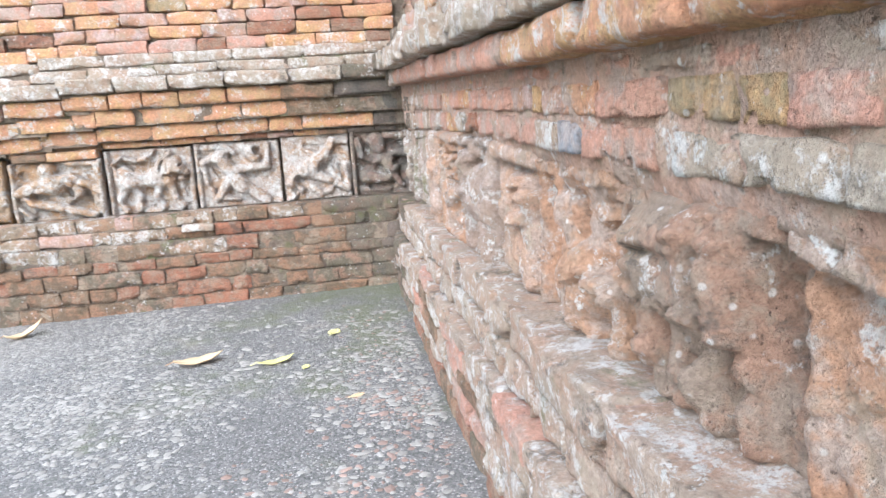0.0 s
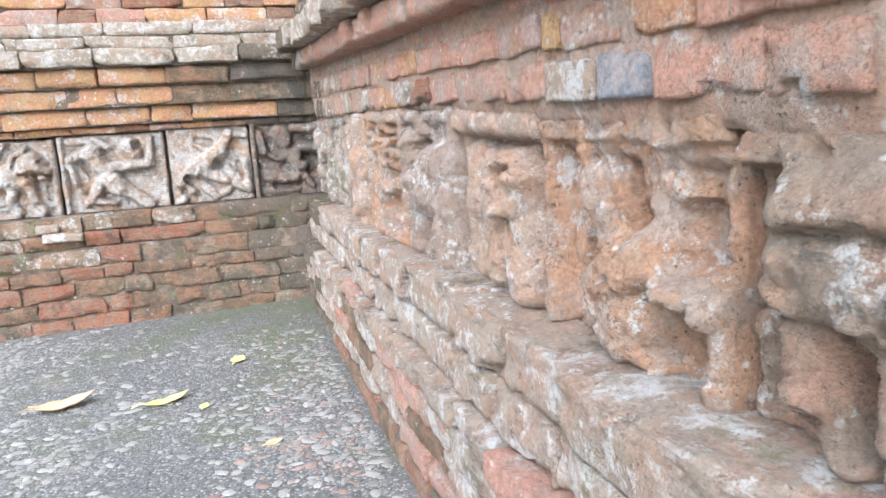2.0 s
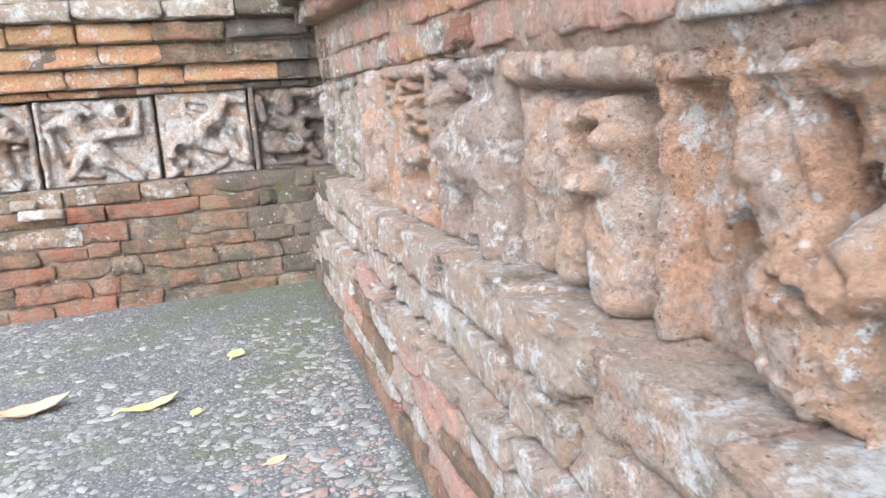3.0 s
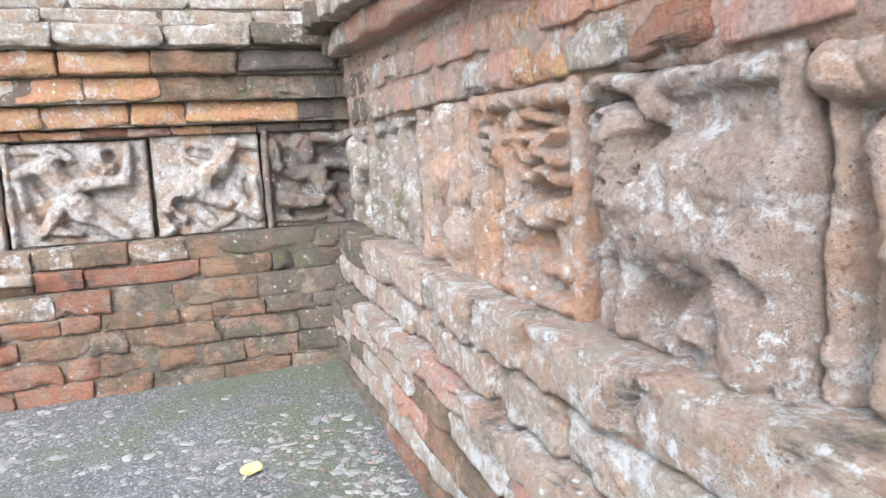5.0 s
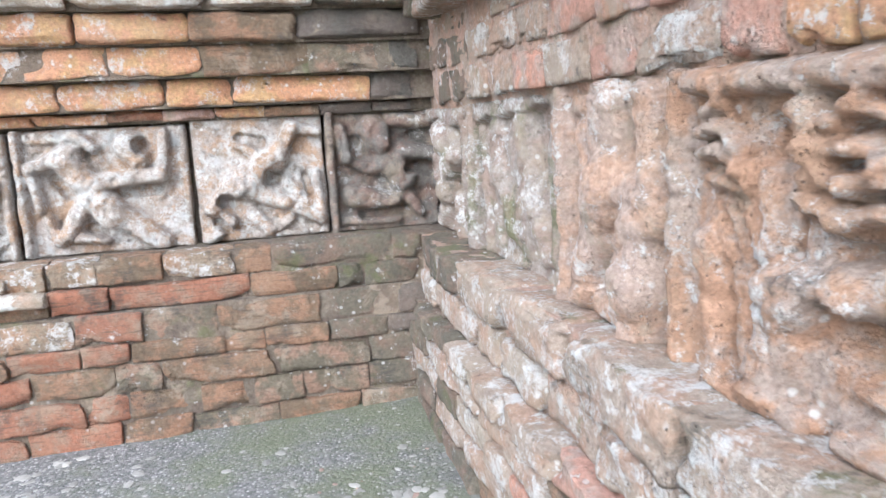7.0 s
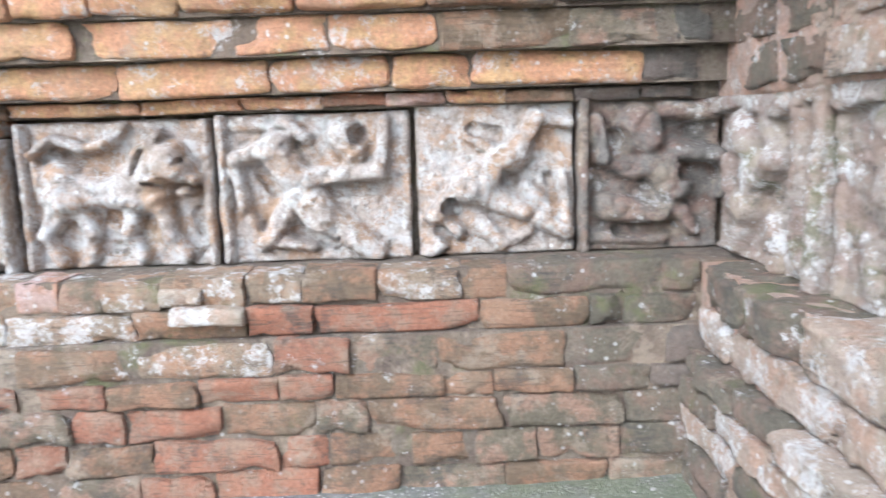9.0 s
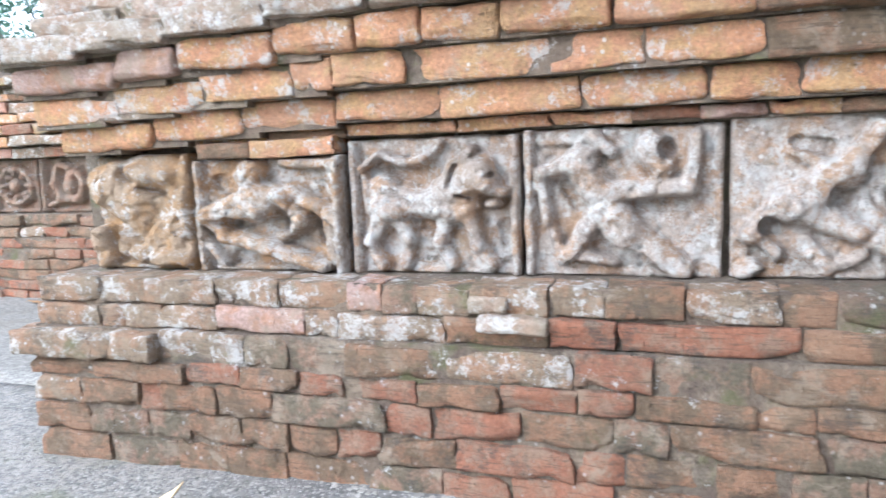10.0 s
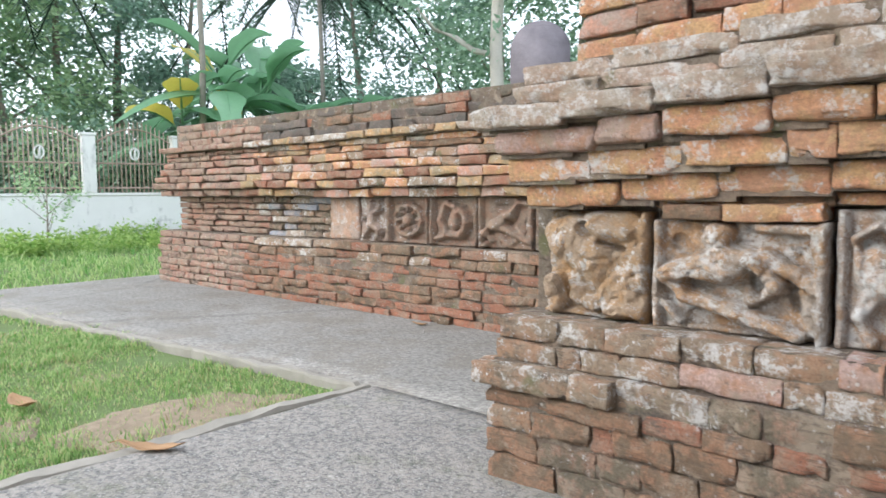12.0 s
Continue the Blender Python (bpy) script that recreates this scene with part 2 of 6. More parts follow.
def lit_concrete_material():
    """Smoother, paler copy of the concrete: open-sky light in its colour, with faint stains."""
    m = Nodes("concrete_far_lit")
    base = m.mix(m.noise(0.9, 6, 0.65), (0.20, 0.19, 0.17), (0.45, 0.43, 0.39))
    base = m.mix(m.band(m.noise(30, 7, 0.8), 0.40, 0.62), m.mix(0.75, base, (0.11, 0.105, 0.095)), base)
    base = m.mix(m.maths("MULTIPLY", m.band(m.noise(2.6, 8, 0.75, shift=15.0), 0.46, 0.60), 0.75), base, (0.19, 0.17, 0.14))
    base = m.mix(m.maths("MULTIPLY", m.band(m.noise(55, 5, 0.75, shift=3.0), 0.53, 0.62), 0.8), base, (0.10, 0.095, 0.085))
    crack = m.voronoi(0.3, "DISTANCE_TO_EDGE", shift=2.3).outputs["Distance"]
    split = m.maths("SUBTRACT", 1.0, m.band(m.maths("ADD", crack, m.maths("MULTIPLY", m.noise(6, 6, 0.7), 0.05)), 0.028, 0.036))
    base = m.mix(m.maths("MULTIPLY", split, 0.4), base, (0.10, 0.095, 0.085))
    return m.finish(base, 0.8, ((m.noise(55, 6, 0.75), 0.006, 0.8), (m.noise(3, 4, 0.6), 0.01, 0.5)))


def plain_material(name, c1, c2, scale=8.0, rough=0.8, bump=0.004, joined=False):
    m = Nodes(name)
    col = m.mix(m.noise(scale, 5, 0.65), c1, c2)
    if joined:
        col = m.mix(0.6, col, m.mix(m.island(), (0.45, 0.45, 0.45), (1.25, 1.25, 1.25)), "MULTIPLY")
    return m.finish(col, rough, ((m.noise(scale * 6, 5, 0.7), bump, 0.6),))


def leaf_material(name, c1, c2, gloss=0.5):
    m = Nodes(name)
    col = m.mix(m.island(), c1, c2)
    col = m.mix(0.4, col, m.mix(m.noise(12, 3), (0.5, 0.5, 0.5), (1, 1, 1)), "MULTIPLY")
    m.bsdf.inputs["Transmission Weight"].default_value = 0.0
    m.finish(col, gloss)
    tr = m.add("ShaderNodeBsdfTranslucent")
    m.link(col, tr.inputs["Color"])
    mx = m.add("ShaderNodeMixShader")
    mx.inputs[0].default_value = 0.45
    m.link(m.bsdf.outputs[0], mx.inputs[1])
    m.link(tr.outputs[0], mx.inputs[2])
    m.link(mx.outputs[0], m.t.nodes["Material Output"].inputs["Surface"])
    return m.mat


CONCRETE = concrete_material()
LIT_CONCRETE = lit_concrete_material()
BRICK_CRUMB = plain_material("brick_crumb", (0.24, 0.16, 0.125), (0.38, 0.28, 0.235), 14, 0.95, 0.002, joined=True)
KERB = plain_material("kerb_concrete", (0.17, 0.16, 0.135), (0.36, 0.335, 0.285), 6, 0.9, 0.008)
PEBBLE = plain_material("pebble_stone", (0.18, 0.172, 0.155), (0.41, 0.39, 0.35), 3, 0.75, 0.002, joined=True)
SOIL = plain_material("sandy_soil", (0.15, 0.11, 0.07), (0.42, 0.34, 0.24), 26, 0.95, 0.02)
STRAW = leaf_material("dry_grass_blade", (0.42, 0.36, 0.17), (0.66, 0.60, 0.36), 0.7)


def lawn_material():
    m = Nodes("lawn_ground")
    col = m.mix(m.noise(14, 5, 0.7), (0.075, 0.125, 0.035), (0.15, 0.20, 0.065))
    bare = m.band(m.noise(1.6, 6, 0.72, shift=2.0), 0.54, 0.70)
    col = m.mix(m.maths("MULTIPLY", bare, 0.7), col, m.mix(m.noise(22, 5, 0.7), (0.25, 0.20, 0.12), (0.38, 0.31, 0.20)))
    return m.finish(col, 0.95, ((m.noise(40, 5, 0.7), 0.02, 0.8),))


LAWN = lawn_material()
GRASS = leaf_material("grass_blade", (0.13, 0.32, 0.06), (0.52, 0.62, 0.27), 0.6)
LEAF_A = leaf_material("leaf_deep_green", (0.15, 0.26, 0.20), (0.36, 0.53, 0.40), 0.4)
LEAF_B = leaf_material("leaf_mid_green", (0.19, 0.33, 0.22), (0.41, 0.57, 0.40), 0.4)
LEAF_C = leaf_material("leaf_light_green", (0.27, 0.43, 0.22), (0.49, 0.64, 0.37), 0.45)
FROND = leaf_material("palm_frond_dark", (0.02, 0.045, 0.03), (0.05, 0.085, 0.05), 0.5)
BANANA = leaf_material("banana_green", (0.16, 0.38, 0.20), (0.32, 0.56, 0.34), 0.3)
BANANA_Y = leaf_material("banana_yellow", (0.66, 0.56, 0.08), (0.72, 0.62, 0.14), 0.5)
HEDGE_LEAF = leaf_material("hedge_leaf", (0.20, 0.38, 0.07), (0.48, 0.62, 0.20), 0.45)
PALE_BARK = plain_material("pale_bark", (0.34, 0.31, 0.27), (0.58, 0.55, 0.50), 4, 0.9, 0.02)
BARK = plain_material("grey_bark", (0.16, 0.13, 0.10), (0.32, 0.28, 0.23), 5, 0.95, 0.02)


def whitewash_material():
    """Limewash with grey mould in patches and runs."""
    m = Nodes("whitewash")
    col = m.mix(m.noise(1.4, 5, 0.65), (0.66, 0.66, 0.64), (0.82, 0.82, 0.80))
    mould = m.band(m.noise(1.9, 7, 0.72, shift=4.0), 0.54, 0.68)
    runs = m.band(m.noise(3.5, 5, 0.65, stretch=(1, 1, 0.25), shift=9.0), 0.60, 0.74)
    col = m.mix(m.maths("MULTIPLY", m.maths("MAXIMUM", mould, runs), 0.6), col, (0.34, 0.35, 0.34))
    return m.finish(col, 0.85, ((m.noise(9, 5, 0.7), 0.004, 0.6),))


WHITEWASH = whitewash_material()
IRON = plain_material("rusty_iron", (0.33, 0.24, 0.19), (0.48, 0.38, 0.32), 9, 0.7, 0.001)
STELE = plain_material("stele_stone", (0.09, 0.08, 0.095), (0.27, 0.25, 0.27), 7, 0.75, 0.02)
DRY_LEAF = plain_material("dry_leaf_tan", (0.53, 0.39, 0.22), (0.64, 0.50, 0.32), 20, 0.7, 0.002)
DRY_LEAF_B = plain_material("dry_leaf_brown", (0.25, 0.14, 0.06), (0.38, 0.23, 0.11), 20, 0.6, 0.002)
YELLOW_LEAF = plain_material("yellow_leaf", (0.58, 0.54, 0.16), (0.70, 0.67, 0.34), 25, 0.6, 0.002)


# ---- mesh helpers ----
def part(name, bm, material, parent, label="", smooth=True):
    """Links a bmesh as one mesh object, under a thing or at top level."""
    me = bpy.data.meshes.new(name)
    if smooth:
        for f in bm.faces:
            f.smooth = True
    bm.to_mesh(me)
    bm.free()
    me.materials.append(material)
    ob = new(name, me)
    ob.parent = parent
    if label:
        ob["label"] = label
    return ob


def from_arrays(name, verts, faces, material, parent=None, smooth=True):
    me = bpy.data.meshes.new(name)
    me.from_pydata([tuple(v) for v in verts], [], [tuple(f) for f in faces])
    me.update()
    me.materials.append(material)
    if smooth:
        me.polygons.foreach_set("use_smooth", [True] * len(me.polygons))
    ob = new(name, me)
    ob.parent = parent
    return ob


def thing(name, label, category, group="", at=(0, 0, 0), turn=0.0):
    ob = new(name)
    ob.matrix_basis = pose(*at, 0, 0, turn)
    return tagged(ob, label, category, group)


def box(bm, x0, x1, y0, y1, z0, z1, bevel=0.0):
    made = bmesh.ops.create_cube(bm, size=1.0)["verts"]
    for v in made:
        v.co = Vector(((x0 + x1) / 2 + v.co.x * (x1 - x0), (y0 + y1) / 2 + v.co.y * (y1 - y0), (z0 + z1) / 2 + v.co.z * (z1 - z0)))
    if bevel:
        edges = list({e for v in made for e in v.link_edges})
        bmesh.ops.bevel(bm, geom=edges, offset=bevel, segments=2, affect="EDGES", profile=0.7)


def tube(bm, points, radii, sides=8, cap=True):
    """A tapered tube along points."""
    rings = []
    for i, p in enumerate(points):
        p = Vector(p)
        a = Vector(points[max(i - 1, 0)])
        b = Vector(points[min(i + 1, len(points) - 1)])
        d = (b - a).normalized()
        u = d.orthogonal().normalized() if abs(d.z) < 0.9 else Vector((1, 0, 0))
        u = (u - d * u.dot(d)).normalized()
        w = d.cross(u)
        rings.append([bm.verts.new(p + radii[i] * (math.cos(k * math.tau / sides) * u + math.sin(k * math.tau / sides) * w)) for k in range(sides)])
    for r, s in zip(rings, rings[1:]):
        for k in range(sides):
            bm.faces.new((r[k], r[(k + 1) % sides], s[(k + 1) % sides], s[k]))
    if cap:
        bm.faces.new(rings[0][::-1])
        bm.faces.new(rings[-1])


# ---- bricks: worn shapes, shared by all bricks laid in the walls ----
def worn_brick(seed, cuts, size, radius, rough, crumble=0.0, chips=0.0):
    """A brick of unit size, rounded and eroded; x runs along the course, -y is the face."""
    bm = bmesh.new()
    bmesh.ops.create_cube(bm, size=1.0)
    if cuts:
        bmesh.ops.subdivide_edges(bm, edges=bm.edges[:], cuts=cuts, use_grid_fill=True)
    half = Vector(size) / 2
    shift = Vector((seed * 7.3, seed * 3.1, seed * 5.7))
    inmost = 0.5 - 1 / (cuts + 1) if cuts else 0.5
    for v in bm.verts:
        for i in range(3):  # the outer loops lie close to the arrises, which keeps them crisp
            t = v.co[i]
            if cuts and abs(t) < 0.499:
                v.co[i] = t / inmost * (0.5 - 0.009 / size[i])
        p = Vector((v.co.x * size[0], v.co.y * size[1], v.co.z * size[2]))
        inner = Vector([max(-half[i] + radius, min(half[i] - radius, p[i])) for i in range(3)])
        d = p - inner
        if d.length > 1e-6:
            p = inner + d.normalized() * min(d.length, radius)
        n = noise.noise_vector(p * 9 + shift) * rough + noise.noise_vector(p * 26 + shift) * rough * 0.6 + noise.noise_vector(p * 60 + shift) * rough * 0.4
        p += n
        near = [half[i] - abs(p[i]) < 0.014 for i in range(3)]
        if chips and sum(near) >= 2:
            p -= Vector([math.copysign(1, p[i]) if near[i] and i != 0 else (math.copysign(1.3, p[i]) if near[i] else 0) for i in range(3)]) * max(0.0, noise.noise(p * 17 + shift * 3) + 0.05) * chips
        if crumble:
            bite = max(0.0, noise.noise(p * 6 + shift * 2) - 0.12) * crumble
            p.y += bite if v.co.y < 0.2 else 0
        v.co = Vector((p.x / size[0], p.y / size[1], p.z / size[2]))
    me = bpy.data.meshes.new("brick")
    for f in bm.faces:
        f.smooth = True
    bm.to_mesh(me)
    bm.free()
    me.materials.append(MORTAR)
    return me


NEAR = [worn_brick(i, 6, (0.24, 0.14, 0.085), 0.0045, 0.005, 0.03, 0.016) for i in range(16)]
ROUND = [worn_brick(40 + i, 6, (0.26, 0.16, 0.09), 0.014, 0.007, 0.035, 0.012) for i in range(10)]
FAR = [worn_brick(80 + i, 3, (0.24, 0.14, 0.07), 0.006, 0.009, 0.07, 0.022) for i in range(14)]


def lay(parent, along, face, a, b, z0, z1, material, shapes, rng, depth=0.14, joint=0.002, loose=0.006):
    """One brick of a course from a to b, its face towards -y (along x) or -x (along y)."""
    ob = new("brick", rng.choice(shapes))
    ob.material_slots[0].link = "OBJECT"
    ob.material_slots[0].material = material
    out = rng.uniform(-loose, loose)
    mid, zc = (a + b) / 2, (z0 + z1) / 2 + rng.uniform(-0.002, 0.002)
    size = (abs(b - a) - joint, depth, z1 - z0 - joint)
    if along == "x":
        m = pose(mid, face + depth / 2 + out, zc, rng.uniform(-1.5, 1.5), rng.uniform(-1.2, 1.2), rng.uniform(-1.8, 1.8))
    else:
        m = pose(face + depth / 2 + out, mid, zc, rng.uniform(-1, 1), rng.uniform(-0.8, 0.8), -90 + rng.uniform(-1.2, 1.2))
    if rng.random() < 0.5:
        m = m @ pose(0, 0, 0, 0, 180, 0)
    ob.matrix_basis = m @ Matrix.Diagonal((*size, 1))
    ob.parent = parent
    return ob


def joints(a, b, rng, mean=0.24, spread=0.07):
    xs = [a]
    while xs[-1] < b - mean * 1.4:
        xs.append(xs[-1] + rng.uniform(mean - spread, mean + spread))
    xs.append(b)
    return xs


def course(parent, along, face, xs, z0, z1, codes, rng, shapes=None, sag=None, lean=None, **kw):
    for i, (a, b) in enumerate(zip(xs, xs[1:])):
        code = codes[i] if isinstance(codes, list) else (codes[i % len(codes)] if len(codes) >= len(xs) - 1 else rng.choice(codes))
        dz = sag((a + b) / 2) if sag else 0.0
        lay(parent, along, face + (lean((a + b) / 2) if lean else 0.0), a, b, z0 + dz, z1 + dz, BRICK[code], shapes or NEAR, rng, **kw)


# ---- ground: one sheet of lawn to the horizon, and the concrete apron round the plinth ----
def apron_height(x, y):
    """The apron rises a little into the inner corner."""
    a = min(1, max(0, (x + 0.4) / 2.6))
    b = min(1, max(0, (y - 2.2) / 2.1))
    return 0.045 * a * b * b + 0.004 * noise.noise(Vector((x * 0.9, y * 0.9, 3)))


def lawn_height(x, y):
    near = max(0.0, 1 - abs(x + 2.5) / 30)
    return -0.048 + 0.03 * noise.noise(Vector((x * 0.8, y * 0.8, 0))) * near


cols = [-900, -300, -120, -60, -40, -30, -25, -20] + [-18 + 0.4 * i for i in range(60)] + [8, 14, 30, 80, 300, 900]
rows_y = [-900, -200, -60, -25, -12] + [-6 + 0.5 * i for i in range(45)] + [18, 22, 30, 45, 90, 250, 900]
verts = [(x, y, lawn_height(x, y)) for y in rows_y for x in cols]
nc = len(cols)
faces = [(j * nc + i, j * nc + i + 1, (j + 1) * nc + i + 1, (j + 1) * nc + i) for j in range(len(rows_y) - 1) for i in range(nc - 1)]
ground = tagged(from_arrays("ground", verts, faces, LAWN), "worn green lawn with bare sandy patches", "lawn", kind="structure")


def slab(name, outline, step, material):
    """A poured slab over a rectangle, with edges that reach into the ground."""
    x0, x1, y0, y1 = outline
    nx, ny = max(2, int((x1 - x0) / step)), max(2, int((y1 - y0) / step))
    vs, fs, index = [], [], {}
    for j in range(ny + 1):
        for i in range(nx + 1):
            x, y = x0 + (x1 - x0) * i / nx, y0 + (y1 - y0) * j / ny
            index[i, j] = len(vs)
            vs.append((x, y, apron_height(x, y)))
    for j in range(ny):
        for i in range(nx):
            fs.append((index[i, j], index[i + 1, j], index[i + 1, j + 1], index[i, j + 1]))
    edge = [(i, 0) for i in range(nx + 1)] + [(nx, j) for j in range(1, ny + 1)] + [(i, ny) for i in range(nx - 1, -1, -1)] + [(0, j) for j in range(ny - 1, 0, -1)]
    low = []
    for k in edge:
        low.append(len(vs))
        p = vs[index[k]]
        vs.append((p[0], p[1], -0.3))
    for n, k in enumerate(edge):
        m = (n + 1) % len(edge)
        fs.append((index[k], low[n], low[m], index[edge[m]]))
    return from_arrays(name, vs, fs, material)


pave = tagged(slab("pavement_near", (-1.62, 2.6, -4.0, 4.78), 0.08, CONCRETE), "grey washed concrete apron with exposed gravel", "pavement", kind="structure")
def lawn_edge(x):
    """The far strip of lawn ends along this slightly skewed line."""
    return 4.80 + 0.085 * (x + 1.7)


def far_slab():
    ob = slab("pavement_far", (-7.35, -0.2, 0.0, 1.0), 0.1, LIT_CONCRETE)
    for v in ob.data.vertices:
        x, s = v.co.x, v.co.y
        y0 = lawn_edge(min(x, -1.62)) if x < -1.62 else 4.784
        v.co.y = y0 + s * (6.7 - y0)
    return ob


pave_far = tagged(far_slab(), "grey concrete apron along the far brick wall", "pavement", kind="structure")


def kerb_strip(name, a, b, width, top, seed, label):
    """A cast edging strip from a to b, crumbled along its rim."""
    a, b = Vector(a), Vector(b)
    d = (b - a).normalized()
    side = Vector((-d.y, d.x)) * width
    n = int((b - a).length / 0.07)
    vs, fs = [], []
    for i in range(n + 1):
        p = a.lerp(b, i / n)
        rim = top - (0.05 if i in (0, n) else 0)
        for q, z in ((p, -0.3), (p, rim - 0.015), (p + side * 0.12, rim), (p + side * 0.88, rim), (p + side, rim - 0.015), (p + side, -0.3)):
            w = noise.noise_vector(Vector((q.x, q.y, z)) * 4 + Vector((seed, 0, 0))) * 0.025 + noise.noise_vector(Vector((q.x, q.y, z)) * 14) * 0.012
            vs.append((q.x + w.x, q.y + w.y, z + (w.z * 0.9 if z > -0.2 else 0)))
    for i in range(n):
        for k in range(5):
            fs.append((i * 6 + k, i * 6 + k + 1, i * 6 + 7 + k, i * 6 + 6 + k))
    fs += [tuple(range(6)), tuple(n * 6 + k for k in range(5, -1, -1))]
    return tagged(from_arrays(name, vs, fs, KERB, smooth=False), label, "kerb", kind="structure")


kerb_strip("kerb_near", (-1.60, -4.0), (-1.66, 4.86), 0.085, 0.0, 1, "pale cement edging along the lawn")
kerb_strip("kerb_far", (-1.66, 4.714), (-7.4, 4.722 - 0.085 * 5.84), -0.055, 0.014, 5, "broken brick and cement edging beside the lawn")


# ---- the plinth's cores: walls with thickness behind the bricks ----
A_PLAQUE, B_PLAQUE = 2.385, 4.505  # ground planes of the carved panels
A_FACE, B_FACE, C_FACE, B_END = 2.30, 4.47, 6.47, -0.37


def core(name, boxes, label, material=MORTAR):
    bm = bmesh.new()
    for b in boxes:
        box(bm, *b)
    return tagged(part(name, bm, material, None, smooth=False), label, "brick wall", kind="structure")


# A and B end in an unseen upper wall, added to shade the corner
A_PROFILE = [  # offset from the frieze face, z0, z1
    (0.116, -0.3, 0.30), (0.105, 0.30, 0.352), (0.078, 0.352, 0.556), (-0.10, 0.556, 0.95), (-0.015, 0.945, 1.25), (-0.06, 1.25, 2.0), (-0.16, 2.0, 3.0)]
B_PROFILE = [
    (0.20, -0.3, 0.415), (0.165, 0.415, 0.560), (-0.07, 0.560, 0.945), (-0.01, 0.945, 0.985), (0.05, 0.985, 1.07), (0.10, 1.07, 1.16), (0.12, 1.16, 1.25), (0.15, 1.25, 1.335), (0.08, 1.335, 1.40), (0.05, 1.40, 1.465), (-0.09, 1.465, 1.62), (-0.125, 1.62, 1.78), (-0.16, 1.78, 2.02), (-0.17, 2.02, 3.0)]
C_PROFILE = [
    (0.16, -0.3, 0.42), (0.13, 0.42, 0.57), (-0.06, 0.57, 0.95), (0.10, 0.95, 1.22), (0.06, 1.22, 1.43), (0.12, 1.43, 1.49), (0.0, 1.49, 1.74)]
IN = 0.001  # the mortar lies 1 to 2 cm behind the faces of the bricks
wall_east = core("wall_east", [(A_FACE - o + 0.014, A_FACE + 0.9, -3.0, B_FACE + 0.001 * i, z0, z1) for i, (o, z0, z1) in enumerate(A_PROFILE)] + [(A_FACE + 0.03, A_FACE + 0.8, y0, y1, z, 0.951) for y0, y1, z in ((-3.01, 0.71, 0.878), (0.712, 1.16, 0.889), (1.162, 1.63, 0.909), (1.632, 2.07, 0.9435))], "weathered pink and orange brick plinth wall", LIME)


def settle(x):
    """The west end of the cornice has settled."""
    return -0.06 * min(1, max(0, (0.55 - x) / 1.0))


def north_boxes():
    for o, z0, z1 in B_PROFILE:
        west, y0 = B_END - (o if z0 > 0.6 else 0.09) + IN, B_FACE - o + IN
        if 0.98 < z0 < 1.46:
            cuts = [west, -0.2, 0.05, 0.3, 0.55, A_FACE + 0.88]
            for a, b in zip(cuts, cuts[1:]):
                drop = settle((a + b) / 2) - (0.006 if b < 0.6 else 0)
                yield a, b, y0, B_FACE + 0.9, z0 + drop, z1 + drop
        else:
            yield west, A_FACE + 0.88, y0, B_FACE + 0.9, z0 - (0.07 if 1.46 < z0 < 1.5 else 0), z1


wall_north = core("wall_north", list(north_boxes()), "stepped old brick plinth wall with moulded cornice")
wall_west = core("wall_west", [(B_END - (o if z0 > 0.6 else 0.09) + IN, B_END + 0.6, B_FACE + 0.9, C_FACE + 0.2, z0, z1) for o, z0, z1 in B_PROFILE], "brick return of the plinth")
wall_far = core("wall_far", [(-6.72 - o + 0.012, B_END + 0.2, C_FACE - o + 0.010, C_FACE + 0.8, z0, z1) for o, z0, z1 in C_PROFILE], "long low weathered brick wall with carved panels")
core("terrace", [(B_END + 0.55, A_FACE + 0.87, B_FACE + 0.88, 9.0, -0.3, 1.72), (-6.0, B_END + 0.6, C_FACE + 0.79, 9.0, -0.3, 1.70)], "brick-earth fill of the plinth behind the walls")


# ---- carved terracotta plaques: reliefs raised from a slab ----
def relief_height(u, v, aspect, shapes):
    """Height of the carving at u, v (0..1); shapes: strokes (u0, v0, u1, v1, r0, r1, h)."""
    top = 0.0
    for u0, v0, u1, v1, r0, r1, h in shapes:
        ax, ay, bx, by = u0 * aspect, v0, u1 * aspect, v1
        dx, dy = bx - ax, by - ay
        q = dx * dx + dy * dy
        t = 0.0 if q < 1e-9 else max(0.0, min(1.0, ((u * aspect - ax) * dx + (v - ay) * dy) / q))
        d = math.hypot(u * aspect - ax - t * dx, v - ay - t * dy)
        r = r0 + (r1 - r0) * t
        if d < r and h < 0:
            top = max(-0.4, top + 1.5 * h * (1 - (d / r) ** 4))
        elif d < r:
            k = h * (1 - (d / r) ** 3.4) ** 0.5
            top = max(top, k) + 0.18 * min(top, k)
    return top


